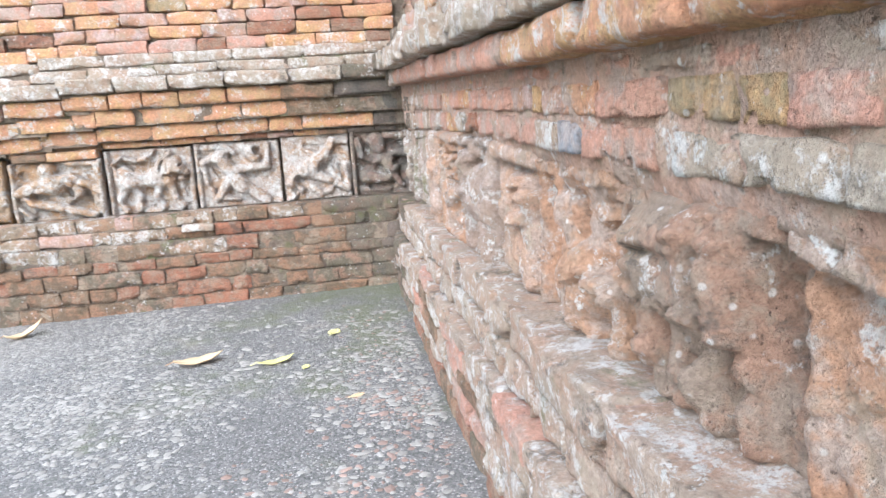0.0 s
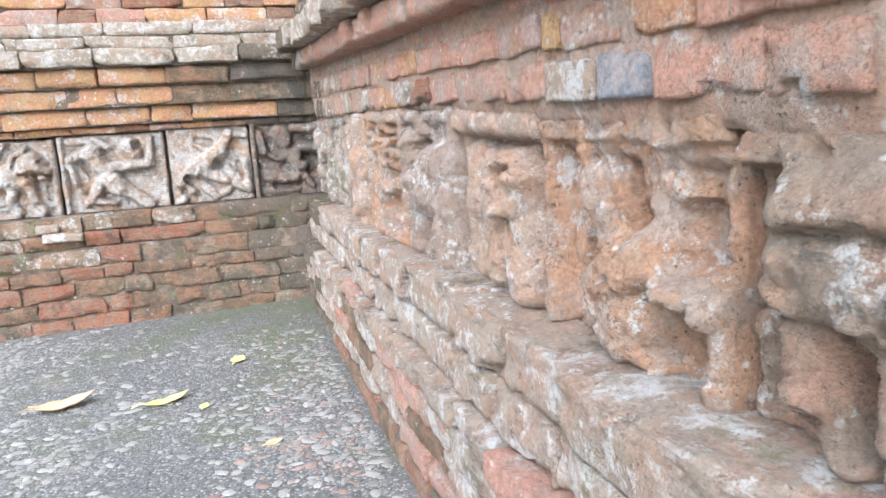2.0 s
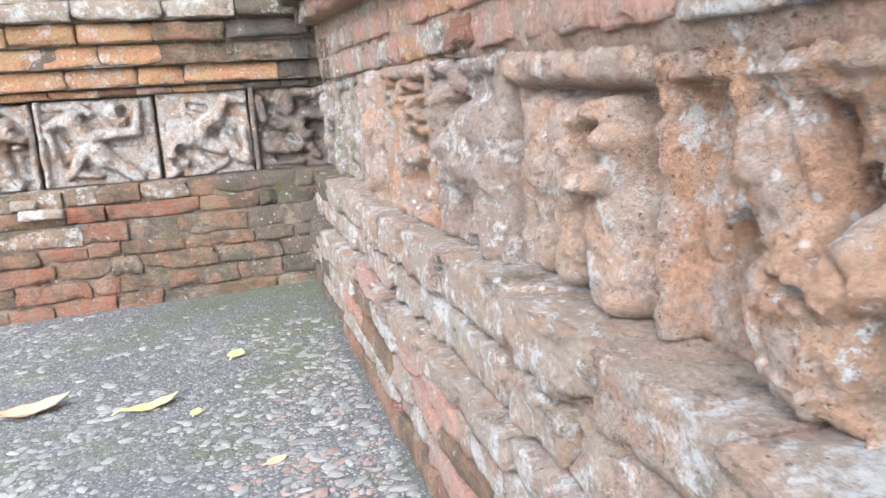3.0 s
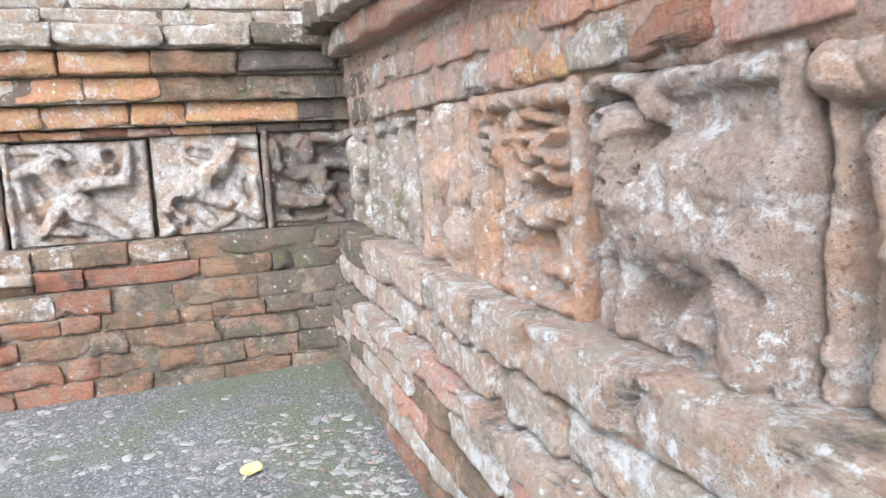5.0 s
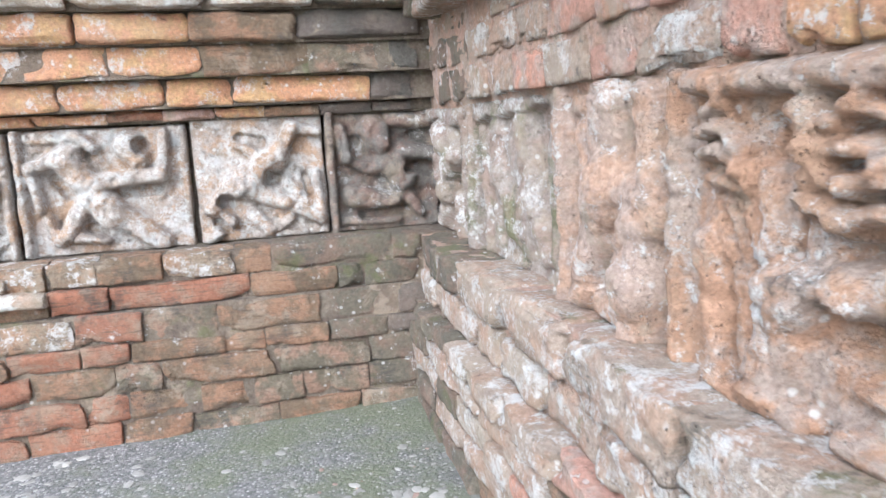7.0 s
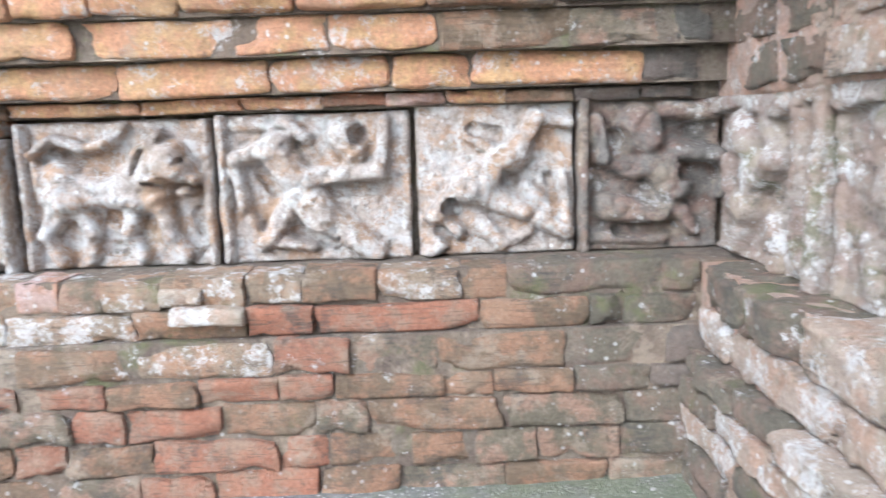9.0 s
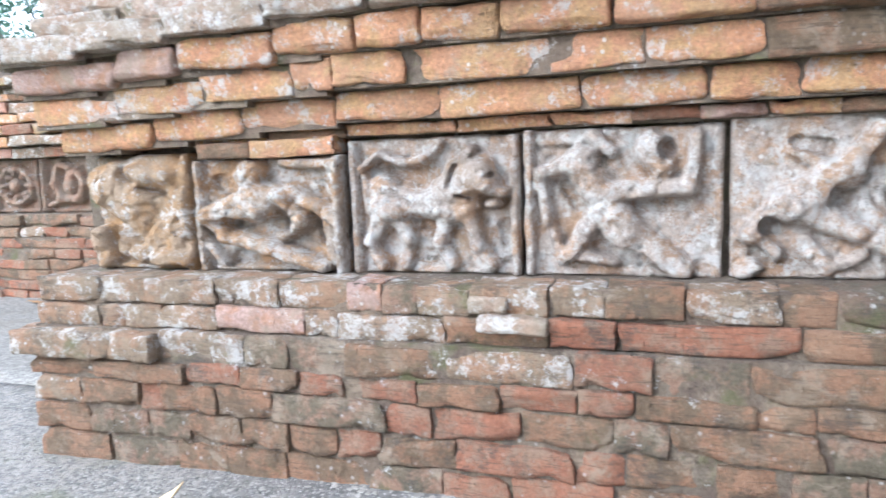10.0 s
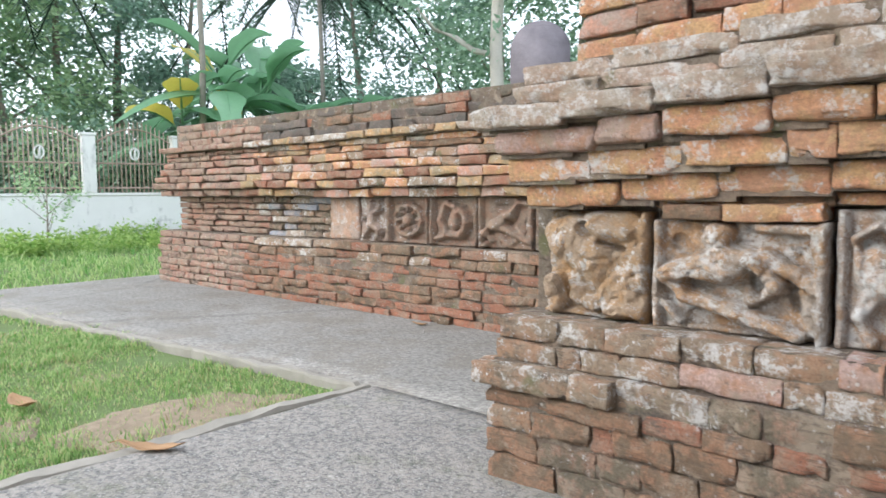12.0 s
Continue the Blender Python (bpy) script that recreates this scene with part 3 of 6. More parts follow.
def plaque(label, along, face, a, b, z0, z1, shapes, clay, depth=0.05, borders=(1, 1), tilt=0.0, seed=0.0, erode=0.0055, chip=0.016, cut=0.09, head=0.0, fine=0.0062):
    """A carved slab set in a wall. a, b: its ends along the wall (seen from the front, u runs from a to b)."""
    w, h = abs(b - a), z1 - z0
    nx, nz = int(w / fine), int(h / fine)
    aspect = w / h
    vs, fs = [], []
    for j in range(nz + 1):
        for i in range(nx + 1):
            u, v = i / nx, j / nz
            p = Vector((u * w * 14, v * h * 14, seed))
            wob = noise.noise_vector(p * 0.9) * 0.012
            k = relief_height(u + wob.x, v + wob.y, aspect, shapes) * depth
            for side, on in ((u, borders[0]), (1 - u, borders[1])):
                if on:
                    s = side * w
                    k = max(k, depth * 0.9 * on * (1 - min(1, max(0, (s - 0.022) / 0.012))))
            k = max(k, depth * 0.35 * (1 - min(1, max(0, (v * h - 0.012) / 0.012))))
            k = max(k, 0.07 * head * (1 - min(1, max(0, ((1 - v) * h - 0.035 - 0.03 * noise.noise(p * 0.5)) / 0.012))))
            k += noise.noise(p) * erode + noise.noise(p * 2.7) * erode * 0.7 + noise.noise(p * 6.5) * erode * 0.35
            if chip:
                k -= max(0.0, noise.noise(p * 0.33 + Vector((9, 4, 2))) - 0.1) * chip
            crack = abs(noise.noise(p * 0.75 + Vector((3, 8, 1))))
            k -= depth * cut * max(0.0, 1 - crack * 9) * (0.4 + 0.6 * min(1, k / depth + 0.2))
            k += depth * cut * 0.5 * noise.noise(p * 1.6 + Vector((0, 5, 9)))
            k -= 0.012 * max(0.0, noise.noise(p * 3.4 + Vector((7, 1, 5))) - 0.28) ** 0.5 if noise.noise(p * 3.4 + Vector((7, 1, 5))) > 0.28 else 0.0
            rim = min(u, 1 - u) * w
            rimz = min(v, 1 - v) * h
            k -= 0.012 * (max(0, 1 - rim / 0.007) ** 2 + max(0, 1 - rimz / 0.007) ** 2)
            jag = 0.005 * noise.noise(p * 0.8 + Vector((0, 0, 40)))
            vs.append((u * w - w / 2 + (jag if i in (0, nx) else 0), -k, v * h + (jag if j in (0, nz) else 0)))
    n1 = nx + 1
    for j in range(nz):
        for i in range(nx):
            fs.append((j * n1 + i, j * n1 + i + 1, (j + 1) * n1 + i + 1, (j + 1) * n1 + i))
    edge = [i for i in range(n1)] + [j * n1 + nx for j in range(1, nz + 1)] + [nz * n1 + i for i in range(nx - 1, -1, -1)] + [j * n1 for j in range(nz - 1, 0, -1)]
    base = len(vs)
    for e in edge:
        x, y, z = vs[e]
        vs.append((x, 0.05, z))
    for n in range(len(edge)):
        m = (n + 1) % len(edge)
        fs.append((edge[n], base + n, base + m, edge[m]))
    fs.append(tuple(base + n for n in range(len(edge)))[::-1])
    ob = from_arrays("terracotta_plaque", vs, fs, CLAY[clay])
    mid = (a + b) / 2
    ob.matrix_basis = pose(mid, face, z0, 0, tilt, 0) if along == "x" else pose(face, mid, z0, 0, tilt, -90)
    return tagged(ob, label, "plaque", "carved plaques of the frieze")


LION = [(0.50, 0.50, 0.50, 0.50, 1.4, 1.4, 0.26), (0.20, 0.58, 0.26, 0.50, 0.18, 0.16, 0.95), (0.28, 0.54, 0.50, 0.52, 0.13, 0.12, 0.85), (0.58, 0.56, 0.66, 0.54, 0.17, 0.18, 1.0), (0.70, 0.70, 0.76, 0.72, 0.18, 0.17, 1.1), (0.80, 0.72, 0.83, 0.68, 0.12, 0.11, 1.25), (0.86, 0.62, 0.92, 0.60, 0.055, 0.05, 1.2), (0.84, 0.52, 0.88, 0.52, 0.04, 0.04, 1.0), (0.70, 0.86, 0.74, 0.90, 0.045, 0.04, 1.0),
        (0.11, 0.62, 0.09, 0.80, 0.04, 0.035, 0.8), (0.09, 0.80, 0.20, 0.89, 0.035, 0.035, 0.85), (0.20, 0.89, 0.36, 0.82, 0.035, 0.04, 0.85), (0.36, 0.82, 0.48, 0.86, 0.04, 0.045, 0.85), (0.48, 0.86, 0.56, 0.96, 0.045, 0.04, 0.7),
        (0.20, 0.46, 0.13, 0.26, 0.10, 0.07, 0.85), (0.13, 0.26, 0.18, 0.07, 0.065, 0.06, 0.8), (0.30, 0.44, 0.36, 0.26, 0.09, 0.06, 0.75), (0.36, 0.26, 0.33, 0.08, 0.055, 0.06, 0.7), (0.58, 0.44, 0.54, 0.24, 0.08, 0.06, 0.75), (0.54, 0.24, 0.60, 0.08, 0.055, 0.06, 0.7), (0.72, 0.44, 0.76, 0.22, 0.08, 0.065, 0.85), (0.76, 0.22, 0.84, 0.08, 0.06, 0.06, 0.8),
        (0.86, 0.72, 0.87, 0.72, 0.02, 0.02, -0.4), (0.62, 0.66, 0.66, 0.80, 0.018, 0.018, -0.3), (0.67, 0.58, 0.74, 0.56, 0.018, 0.018, -0.3), (0.44, 0.36, 0.50, 0.36, 0.05, 0.04, -0.5), (0.90, 0.36, 0.92, 0.24, 0.05, 0.05, -0.4), (0.24, 0.78, 0.34, 0.74, 0.03, 0.03, -0.4)]
RECLINER = [(0.50, 0.50, 0.50, 0.50, 1.4, 1.4, 0.24), (0.10, 0.52, 0.45, 0.62, 0.09, 0.20, 0.9), (0.45, 0.62, 0.62, 0.64, 0.19, 0.12, 0.9), (0.06, 0.50, 0.22, 0.30, 0.06, 0.06, 0.8), (0.22, 0.30, 0.52, 0.22, 0.07, 0.08, 0.8),
            (0.52, 0.22, 0.86, 0.05, 0.08, 0.06, 0.9), (0.60, 0.70, 0.76, 0.46, 0.08, 0.07, 0.9), (0.76, 0.46, 0.60, 0.32, 0.07, 0.06, 0.8), (0.66, 0.72, 0.95, 0.48, 0.08, 0.08, 0.8),
            (0.40, 0.86, 0.42, 0.86, 0.15, 0.13, 1.0), (0.05, 0.25, 0.18, 0.08, 0.05, 0.04, 0.6), (0.90, 0.40, 0.92, 0.12, 0.10, 0.08, 0.6), (0.62, 0.95, 0.95, 0.93, 0.05, 0.06, 0.7), (0.93, 0.93, 0.96, 0.60, 0.05, 0.05, 0.7),
            (0.24, 0.44, 0.34, 0.42, 0.06, 0.05, -0.7), (0.62, 0.52, 0.64, 0.42, 0.06, 0.06, -0.8), (0.82, 0.42, 0.84, 0.30, 0.05, 0.05, -0.6), (0.24, 0.12, 0.56, 0.10, 0.07, 0.06, -0.5), (0.14, 0.80, 0.20, 0.72, 0.08, 0.06, -0.5)]
TWISTED = [(0.50, 0.50, 0.50, 0.50, 1.4, 1.4, 0.28), (0.30, 0.76, 0.52, 0.30, 0.13, 0.14, 1.0), (0.10, 0.72, 0.34, 0.80, 0.06, 0.09, 0.85), (0.09, 0.72, 0.13, 0.40, 0.055, 0.05, 0.8), (0.13, 0.40, 0.20, 0.12, 0.05, 0.05, 0.7),
           (0.48, 0.58, 0.84, 0.60, 0.07, 0.07, 0.9), (0.84, 0.60, 0.88, 0.92, 0.07, 0.05, 0.85), (0.66, 0.84, 0.70, 0.74, 0.13, 0.11, 1.0), (0.50, 0.34, 0.80, 0.06, 0.13, 0.10, 0.85),
           (0.36, 0.40, 0.24, 0.16, 0.08, 0.06, 0.8), (0.24, 0.16, 0.46, 0.12, 0.05, 0.06, 0.7), (0.36, 0.95, 0.46, 0.84, 0.06, 0.05, 0.7), (0.10, 0.95, 0.30, 0.92, 0.06, 0.05, 0.5),
           (0.60, 0.49, 0.80, 0.48, 0.055, 0.05, -0.6), (0.73, 0.86, 0.74, 0.82, 0.05, 0.05, -0.6), (0.22, 0.62, 0.28, 0.50, 0.05, 0.05, -0.5), (0.38, 0.20, 0.60, 0.12, 0.05, 0.05, -0.6)]
RUNNER = [(0.50, 0.50, 0.50, 0.50, 1.4, 1.4, 0.30), (0.30, 0.46, 0.62, 0.66, 0.13, 0.12, 1.0), (0.62, 0.68, 0.76, 0.90, 0.07, 0.07, 0.9), (0.74, 0.90, 0.96, 0.86, 0.06, 0.05, 0.8), (0.56, 0.64, 0.34, 0.78, 0.06, 0.05, 0.7),
          (0.28, 0.44, 0.10, 0.28, 0.10, 0.07, 0.95), (0.10, 0.28, 0.24, 0.16, 0.06, 0.05, 0.8), (0.24, 0.16, 0.08, 0.03, 0.06, 0.05, 0.8), (0.40, 0.42, 0.66, 0.30, 0.10, 0.07, 0.9),
          (0.66, 0.30, 0.94, 0.14, 0.07, 0.06, 0.85), (0.70, 0.44, 0.90, 0.20, 0.06, 0.06, 0.6), (0.92, 0.50, 0.94, 0.20, 0.05, 0.05, 0.7), (0.40, 0.22, 0.52, 0.08, 0.08, 0.07, 0.6), (0.60, 0.10, 0.70, 0.16, 0.05, 0.05, 0.6),
          (0.21, 0.33, 0.23, 0.32, 0.07, 0.06, -0.9), (0.56, 0.52, 0.62, 0.48, 0.05, 0.05, -0.5), (0.84, 0.50, 0.88, 0.34, 0.04, 0.04, -0.5), (0.14, 0.16, 0.20, 0.10, 0.05, 0.04, -0.5), (0.36, 0.82, 0.52, 0.80, 0.05, 0.05, -0.5)]
DEMON = [(0.50, 0.50, 0.50, 0.50, 1.4, 1.4, 0.22), (0.42, 0.82, 0.44, 0.76, 0.15, 0.13, 1.1), (0.52, 0.60, 0.66, 0.44, 0.14, 0.13, 0.9), (0.12, 0.86, 0.16, 0.62, 0.07, 0.06, 0.8), (0.16, 0.62, 0.40, 0.52, 0.05, 0.07, 0.7),
         (0.66, 0.66, 0.94, 0.62, 0.07, 0.06, 0.9), (0.60, 0.92, 0.95, 0.90, 0.07, 0.07, 0.7), (0.94, 0.62, 0.97, 0.36, 0.05, 0.04, 0.8), (0.20, 0.30, 0.56, 0.24, 0.10, 0.08, 0.8), (0.62, 0.36, 0.80, 0.14, 0.09, 0.06, 0.7), (0.10, 0.10, 0.60, 0.08, 0.05, 0.05, 0.5),
         (0.72, 0.52, 0.92, 0.50, 0.06, 0.06, -0.8), (0.26, 0.76, 0.28, 0.66, 0.06, 0.06, -0.7), (0.76, 0.78, 0.92, 0.76, 0.05, 0.05, -0.6), (0.30, 0.14, 0.66, 0.16, 0.05, 0.05, -0.6)]
CORNER_BEAST = [(0.66, 0.55, 0.72, 0.52, 0.52, 0.50, 0.72), (0.30, 0.72, 0.50, 0.60, 0.26, 0.24, 0.85), (0.14, 0.80, 0.20, 0.72, 0.14, 0.14, 0.7), (0.55, 0.86, 0.85, 0.80, 0.08, 0.08, 0.85), (0.40, 0.20, 0.55, 0.14, 0.12, 0.10, 0.7),
                (0.70, 0.12, 0.95, 0.10, 0.09, 0.08, 0.8), (0.10, 0.30, 0.16, 0.08, 0.10, 0.09, 0.75), (0.62, 0.72, 0.80, 0.66, 0.03, 0.03, -0.3), (0.22, 0.46, 0.50, 0.28, 0.09, 0.07, -0.4), (0.44, 0.86, 0.50, 0.80, 0.05, 0.05, -0.35)]
WORN = [(0.50, 0.50, 0.50, 0.50, 1.4, 1.4, 0.30), (0.50, 0.60, 0.52, 0.40, 0.36, 0.34, 0.50), (0.30, 0.80, 0.34, 0.55, 0.12, 0.10, 0.72), (0.34, 0.55, 0.45, 0.25, 0.10, 0.08, 0.66), (0.62, 0.85, 0.66, 0.50, 0.10, 0.10, 0.7), (0.70, 0.40, 0.80, 0.15, 0.08, 0.06, 0.62), (0.18, 0.30, 0.22, 0.10, 0.07, 0.06, 0.4)]
SIDE_FIGURE = [(0.50, 0.50, 0.50, 0.50, 1.4, 1.4, 0.22), (0.38, 0.80, 0.42, 0.74, 0.13, 0.12, 1.1), (0.46, 0.58, 0.40, 0.34, 0.13, 0.12, 0.9), (0.40, 0.34, 0.30, 0.10, 0.10, 0.08, 0.8), (0.56, 0.86, 0.66, 0.62, 0.07, 0.07, 0.8),
               (0.66, 0.62, 0.52, 0.50, 0.07, 0.06, 0.9), (0.20, 0.60, 0.24, 0.34, 0.07, 0.06, 0.7), (0.62, 0.30, 0.66, 0.06, 0.09, 0.08, 0.7), (0.80, 0.92, 0.82, 0.10, 0.09, 0.09, 0.7)]
LEANER = [(0.50, 0.50, 0.50, 0.50, 1.4, 1.4, 0.38), (0.55, 0.92, 0.50, 0.55, 0.15, 0.16, 1.0), (0.48, 0.55, 0.24, 0.10, 0.13, 0.09, 0.95), (0.60, 0.62, 0.92, 0.48, 0.11, 0.09, 0.9), (0.78, 0.40, 0.80, 0.22, 0.13, 0.12, 1.1),
          (0.80, 0.22, 0.78, 0.04, 0.11, 0.08, 1.0), (0.20, 0.80, 0.26, 0.55, 0.07, 0.06, 0.6), (0.85, 0.92, 0.88, 0.60, 0.08, 0.08, 0.9), (0.40, 0.08, 0.70, 0.05, 0.07, 0.07, 0.7)]
MANY_ARMS = [(0.50, 0.50, 0.50, 0.50, 1.4, 1.4, 0.52), (0.14, 0.95, 0.92, 0.93, 0.05, 0.055, 0.95), (0.34, 0.50, 0.60, 0.54, 0.20, 0.20, 0.66), (0.56, 0.84, 0.58, 0.81, 0.07, 0.065, 0.98),
             (0.20, 0.86, 0.27, 0.89, 0.03, 0.025, 0.88), (0.18, 0.80, 0.26, 0.82, 0.03, 0.03, 0.85), (0.26, 0.82, 0.33, 0.76, 0.03, 0.04, 0.85), (0.17, 0.73, 0.25, 0.75, 0.03, 0.03, 0.82), (0.25, 0.75, 0.34, 0.70, 0.03, 0.04, 0.85), (0.20, 0.66, 0.34, 0.66, 0.03, 0.045, 0.8),
             (0.58, 0.76, 0.66, 0.83, 0.035, 0.03, 0.95), (0.66, 0.83, 0.72, 0.88, 0.03, 0.025, 0.95), (0.72, 0.86, 0.80, 0.84, 0.03, 0.025, 0.92), (0.60, 0.75, 0.72, 0.77, 0.04, 0.035, 1.0), (0.72, 0.77, 0.80, 0.74, 0.035, 0.03, 1.0), (0.80, 0.74, 0.87, 0.79, 0.03, 0.025, 0.95),
             (0.58, 0.70, 0.70, 0.68, 0.04, 0.04, 1.0), (0.70, 0.68, 0.80, 0.70, 0.035, 0.03, 1.0), (0.80, 0.70, 0.88, 0.66, 0.03, 0.025, 0.95), (0.56, 0.64, 0.68, 0.60, 0.04, 0.04, 0.95), (0.68, 0.60, 0.80, 0.63, 0.035, 0.03, 0.95), (0.80, 0.63, 0.86, 0.58, 0.03, 0.025, 0.9),
             (0.44, 0.68, 0.46, 0.42, 0.045, 0.06, 0.8), (0.48, 0.36, 0.68, 0.42, 0.10, 0.09, 0.92), (0.68, 0.42, 0.84, 0.46, 0.08, 0.06, 0.88), (0.52, 0.38, 0.44, 0.10, 0.11, 0.09, 0.95), (0.18, 0.46, 0.24, 0.08, 0.07, 0.06, 0.8), (0.34, 0.36, 0.36, 0.14, 0.05, 0.05, 0.72),
             (0.70, 0.06, 0.92, 0.06, 0.05, 0.05, 0.85), (0.20, 0.05, 0.56, 0.04, 0.05, 0.05, 0.85), (0.74, 0.22, 0.88, 0.20, 0.05, 0.05, 0.75),
             (0.43, 0.86, 0.45, 0.78, 0.045, 0.04, -0.35), (0.87, 0.84, 0.89, 0.84, 0.035, 0.035, -0.4), (0.24, 0.70, 0.26, 0.70, 0.02, 0.02, -0.3), (0.66, 0.72, 0.68, 0.72, 0.018, 0.018, -0.3), (0.66, 0.52, 0.84, 0.54, 0.03, 0.03, -0.3),
             (0.24, 0.58, 0.34, 0.40, 0.013, 0.016, -0.16), (0.30, 0.60, 0.38, 0.42, 0.012, 0.016, -0.16), (0.54, 0.58, 0.53, 0.46, 0.013, 0.016, -0.16), (0.66, 0.33, 0.74, 0.27, 0.08, 0.06, -0.42), (0.80, 0.13, 0.82, 0.11, 0.045, 0.045, -0.6), (0.30, 0.24, 0.31, 0.10, 0.035, 0.04, -0.45)]
BOAR = [(0.50, 0.50, 0.50, 0.50, 1.4, 1.4, 0.34), (0.46, 0.56, 0.84, 0.52, 0.22, 0.28, 1.0), (0.36, 0.48, 0.44, 0.40, 0.16, 0.18, 0.95), (0.05, 0.93, 0.16, 0.97, 0.05, 0.05, 0.85), (0.16, 0.97, 0.34, 0.94, 0.05, 0.04, 0.9), (0.34, 0.94, 0.40, 0.84, 0.04, 0.04, 0.8), (0.40, 0.95, 0.98, 0.93, 0.05, 0.06, 0.6),
        (0.20, 0.80, 0.26, 0.78, 0.12, 0.12, 1.1), (0.28, 0.70, 0.34, 0.62, 0.11, 0.13, 0.95), (0.15, 0.66, 0.22, 0.68, 0.06, 0.07, 1.05), (0.16, 0.54, 0.19, 0.58, 0.06, 0.06, 1.0), (0.24, 0.58, 0.30, 0.50, 0.08, 0.10, 0.85),
        (0.84, 0.36, 0.86, 0.08, 0.14, 0.10, 1.0), (0.20, 0.36, 0.24, 0.40, 0.05, 0.05, 0.9), (0.18, 0.34, 0.17, 0.06, 0.035, 0.035, 0.9), (0.30, 0.38, 0.27, 0.06, 0.06, 0.05, 0.9), (0.52, 0.14, 0.62, 0.10, 0.11, 0.09, 0.85), (0.34, 0.05, 0.74, 0.03, 0.04, 0.05, 0.7),
        (0.43, 0.22, 0.48, 0.18, 0.10, 0.09, -0.8), (0.62, 0.05, 0.64, 0.05, 0.06, 0.05, -0.7), (0.72, 0.24, 0.74, 0.14, 0.06, 0.06, -0.6), (0.225, 0.30, 0.22, 0.12, 0.028, 0.03, -0.9), (0.35, 0.74, 0.37, 0.73, 0.05, 0.05, -0.8), (0.20, 0.83, 0.22, 0.83, 0.025, 0.025, -0.4), (0.13, 0.72, 0.26, 0.73, 0.016, 0.016, -0.4), (0.09, 0.50, 0.10, 0.24, 0.05, 0.06, -0.8), (0.12, 0.88, 0.22, 0.91, 0.03, 0.03, -0.5), (0.84, 0.34, 0.88, 0.30, 0.07, 0.06, -0.3), (0.40, 0.60, 0.44, 0.66, 0.015, 0.015, -0.3)]
RING = [(0.50, 0.50, 0.50, 0.50, 1.4, 1.4, 0.28), (0.42, 0.64, 0.52, 0.50, 0.15, 0.16, 0.9), (0.20, 0.70, 0.26, 0.48, 0.13, 0.11, 0.9), (0.26, 0.48, 0.20, 0.08, 0.10, 0.08, 0.8), (0.48, 0.46, 0.46, 0.10, 0.14, 0.10, 0.95), (0.62, 0.60, 0.66, 0.72, 0.05, 0.05, 1.1),
        (0.66, 0.72, 0.76, 0.74, 0.05, 0.05, 1.1), (0.76, 0.74, 0.84, 0.64, 0.05, 0.05, 1.1), (0.84, 0.64, 0.80, 0.50, 0.05, 0.05, 1.1), (0.80, 0.50, 0.68, 0.48, 0.05, 0.05, 1.1), (0.68, 0.48, 0.62, 0.60, 0.05, 0.05, 1.1),
        (0.74, 0.36, 0.76, 0.10, 0.20, 0.16, 1.0), (0.05, 0.92, 0.95, 0.88, 0.10, 0.09, 1.0)]
KNOT = [(0.50, 0.50, 0.50, 0.50, 1.4, 1.4, 0.44), (0.40, 0.66, 0.44, 0.56, 0.22, 0.20, 0.78), (0.70, 0.76, 0.74, 0.62, 0.22, 0.18, 0.62), (0.20, 0.92, 0.95, 0.88, 0.09, 0.08, 0.72), (0.30, 0.86, 0.36, 0.66, 0.05, 0.06, 0.85),
        (0.50, 0.28, 0.56, 0.25, 0.24, 0.22, 1.15), (0.66, 0.48, 0.68, 0.44, 0.13, 0.12, 1.05), (0.60, 0.40, 0.66, 0.44, 0.10, 0.10, 1.0), (0.74, 0.38, 0.97, 0.35, 0.07, 0.07, 1.0), (0.80, 0.34, 0.86, 0.38, 0.06, 0.06, 1.1), (0.97, 0.45, 0.97, 0.04, 0.07, 0.07, 0.85),
        (0.46, 0.08, 0.56, 0.05, 0.07, 0.06, 0.95), (0.60, 0.06, 0.68, 0.03, 0.06, 0.05, 0.9),
        (0.82, 0.24, 0.86, 0.10, 0.12, 0.11, -0.75), (0.24, 0.40, 0.26, 0.20, 0.10, 0.08, -0.7), (0.56, 0.62, 0.57, 0.52, 0.05, 0.05, -0.5), (0.50, 0.80, 0.52, 0.70, 0.04, 0.05, -0.45), (0.62, 0.66, 0.63, 0.62, 0.025, 0.025, -0.7), (0.84, 0.62, 0.88, 0.52, 0.09, 0.07, -0.4), (0.30, 0.76, 0.31, 0.70, 0.02, 0.02, -0.6), (0.48, 0.38, 0.62, 0.36, 0.015, 0.015, -0.35)]
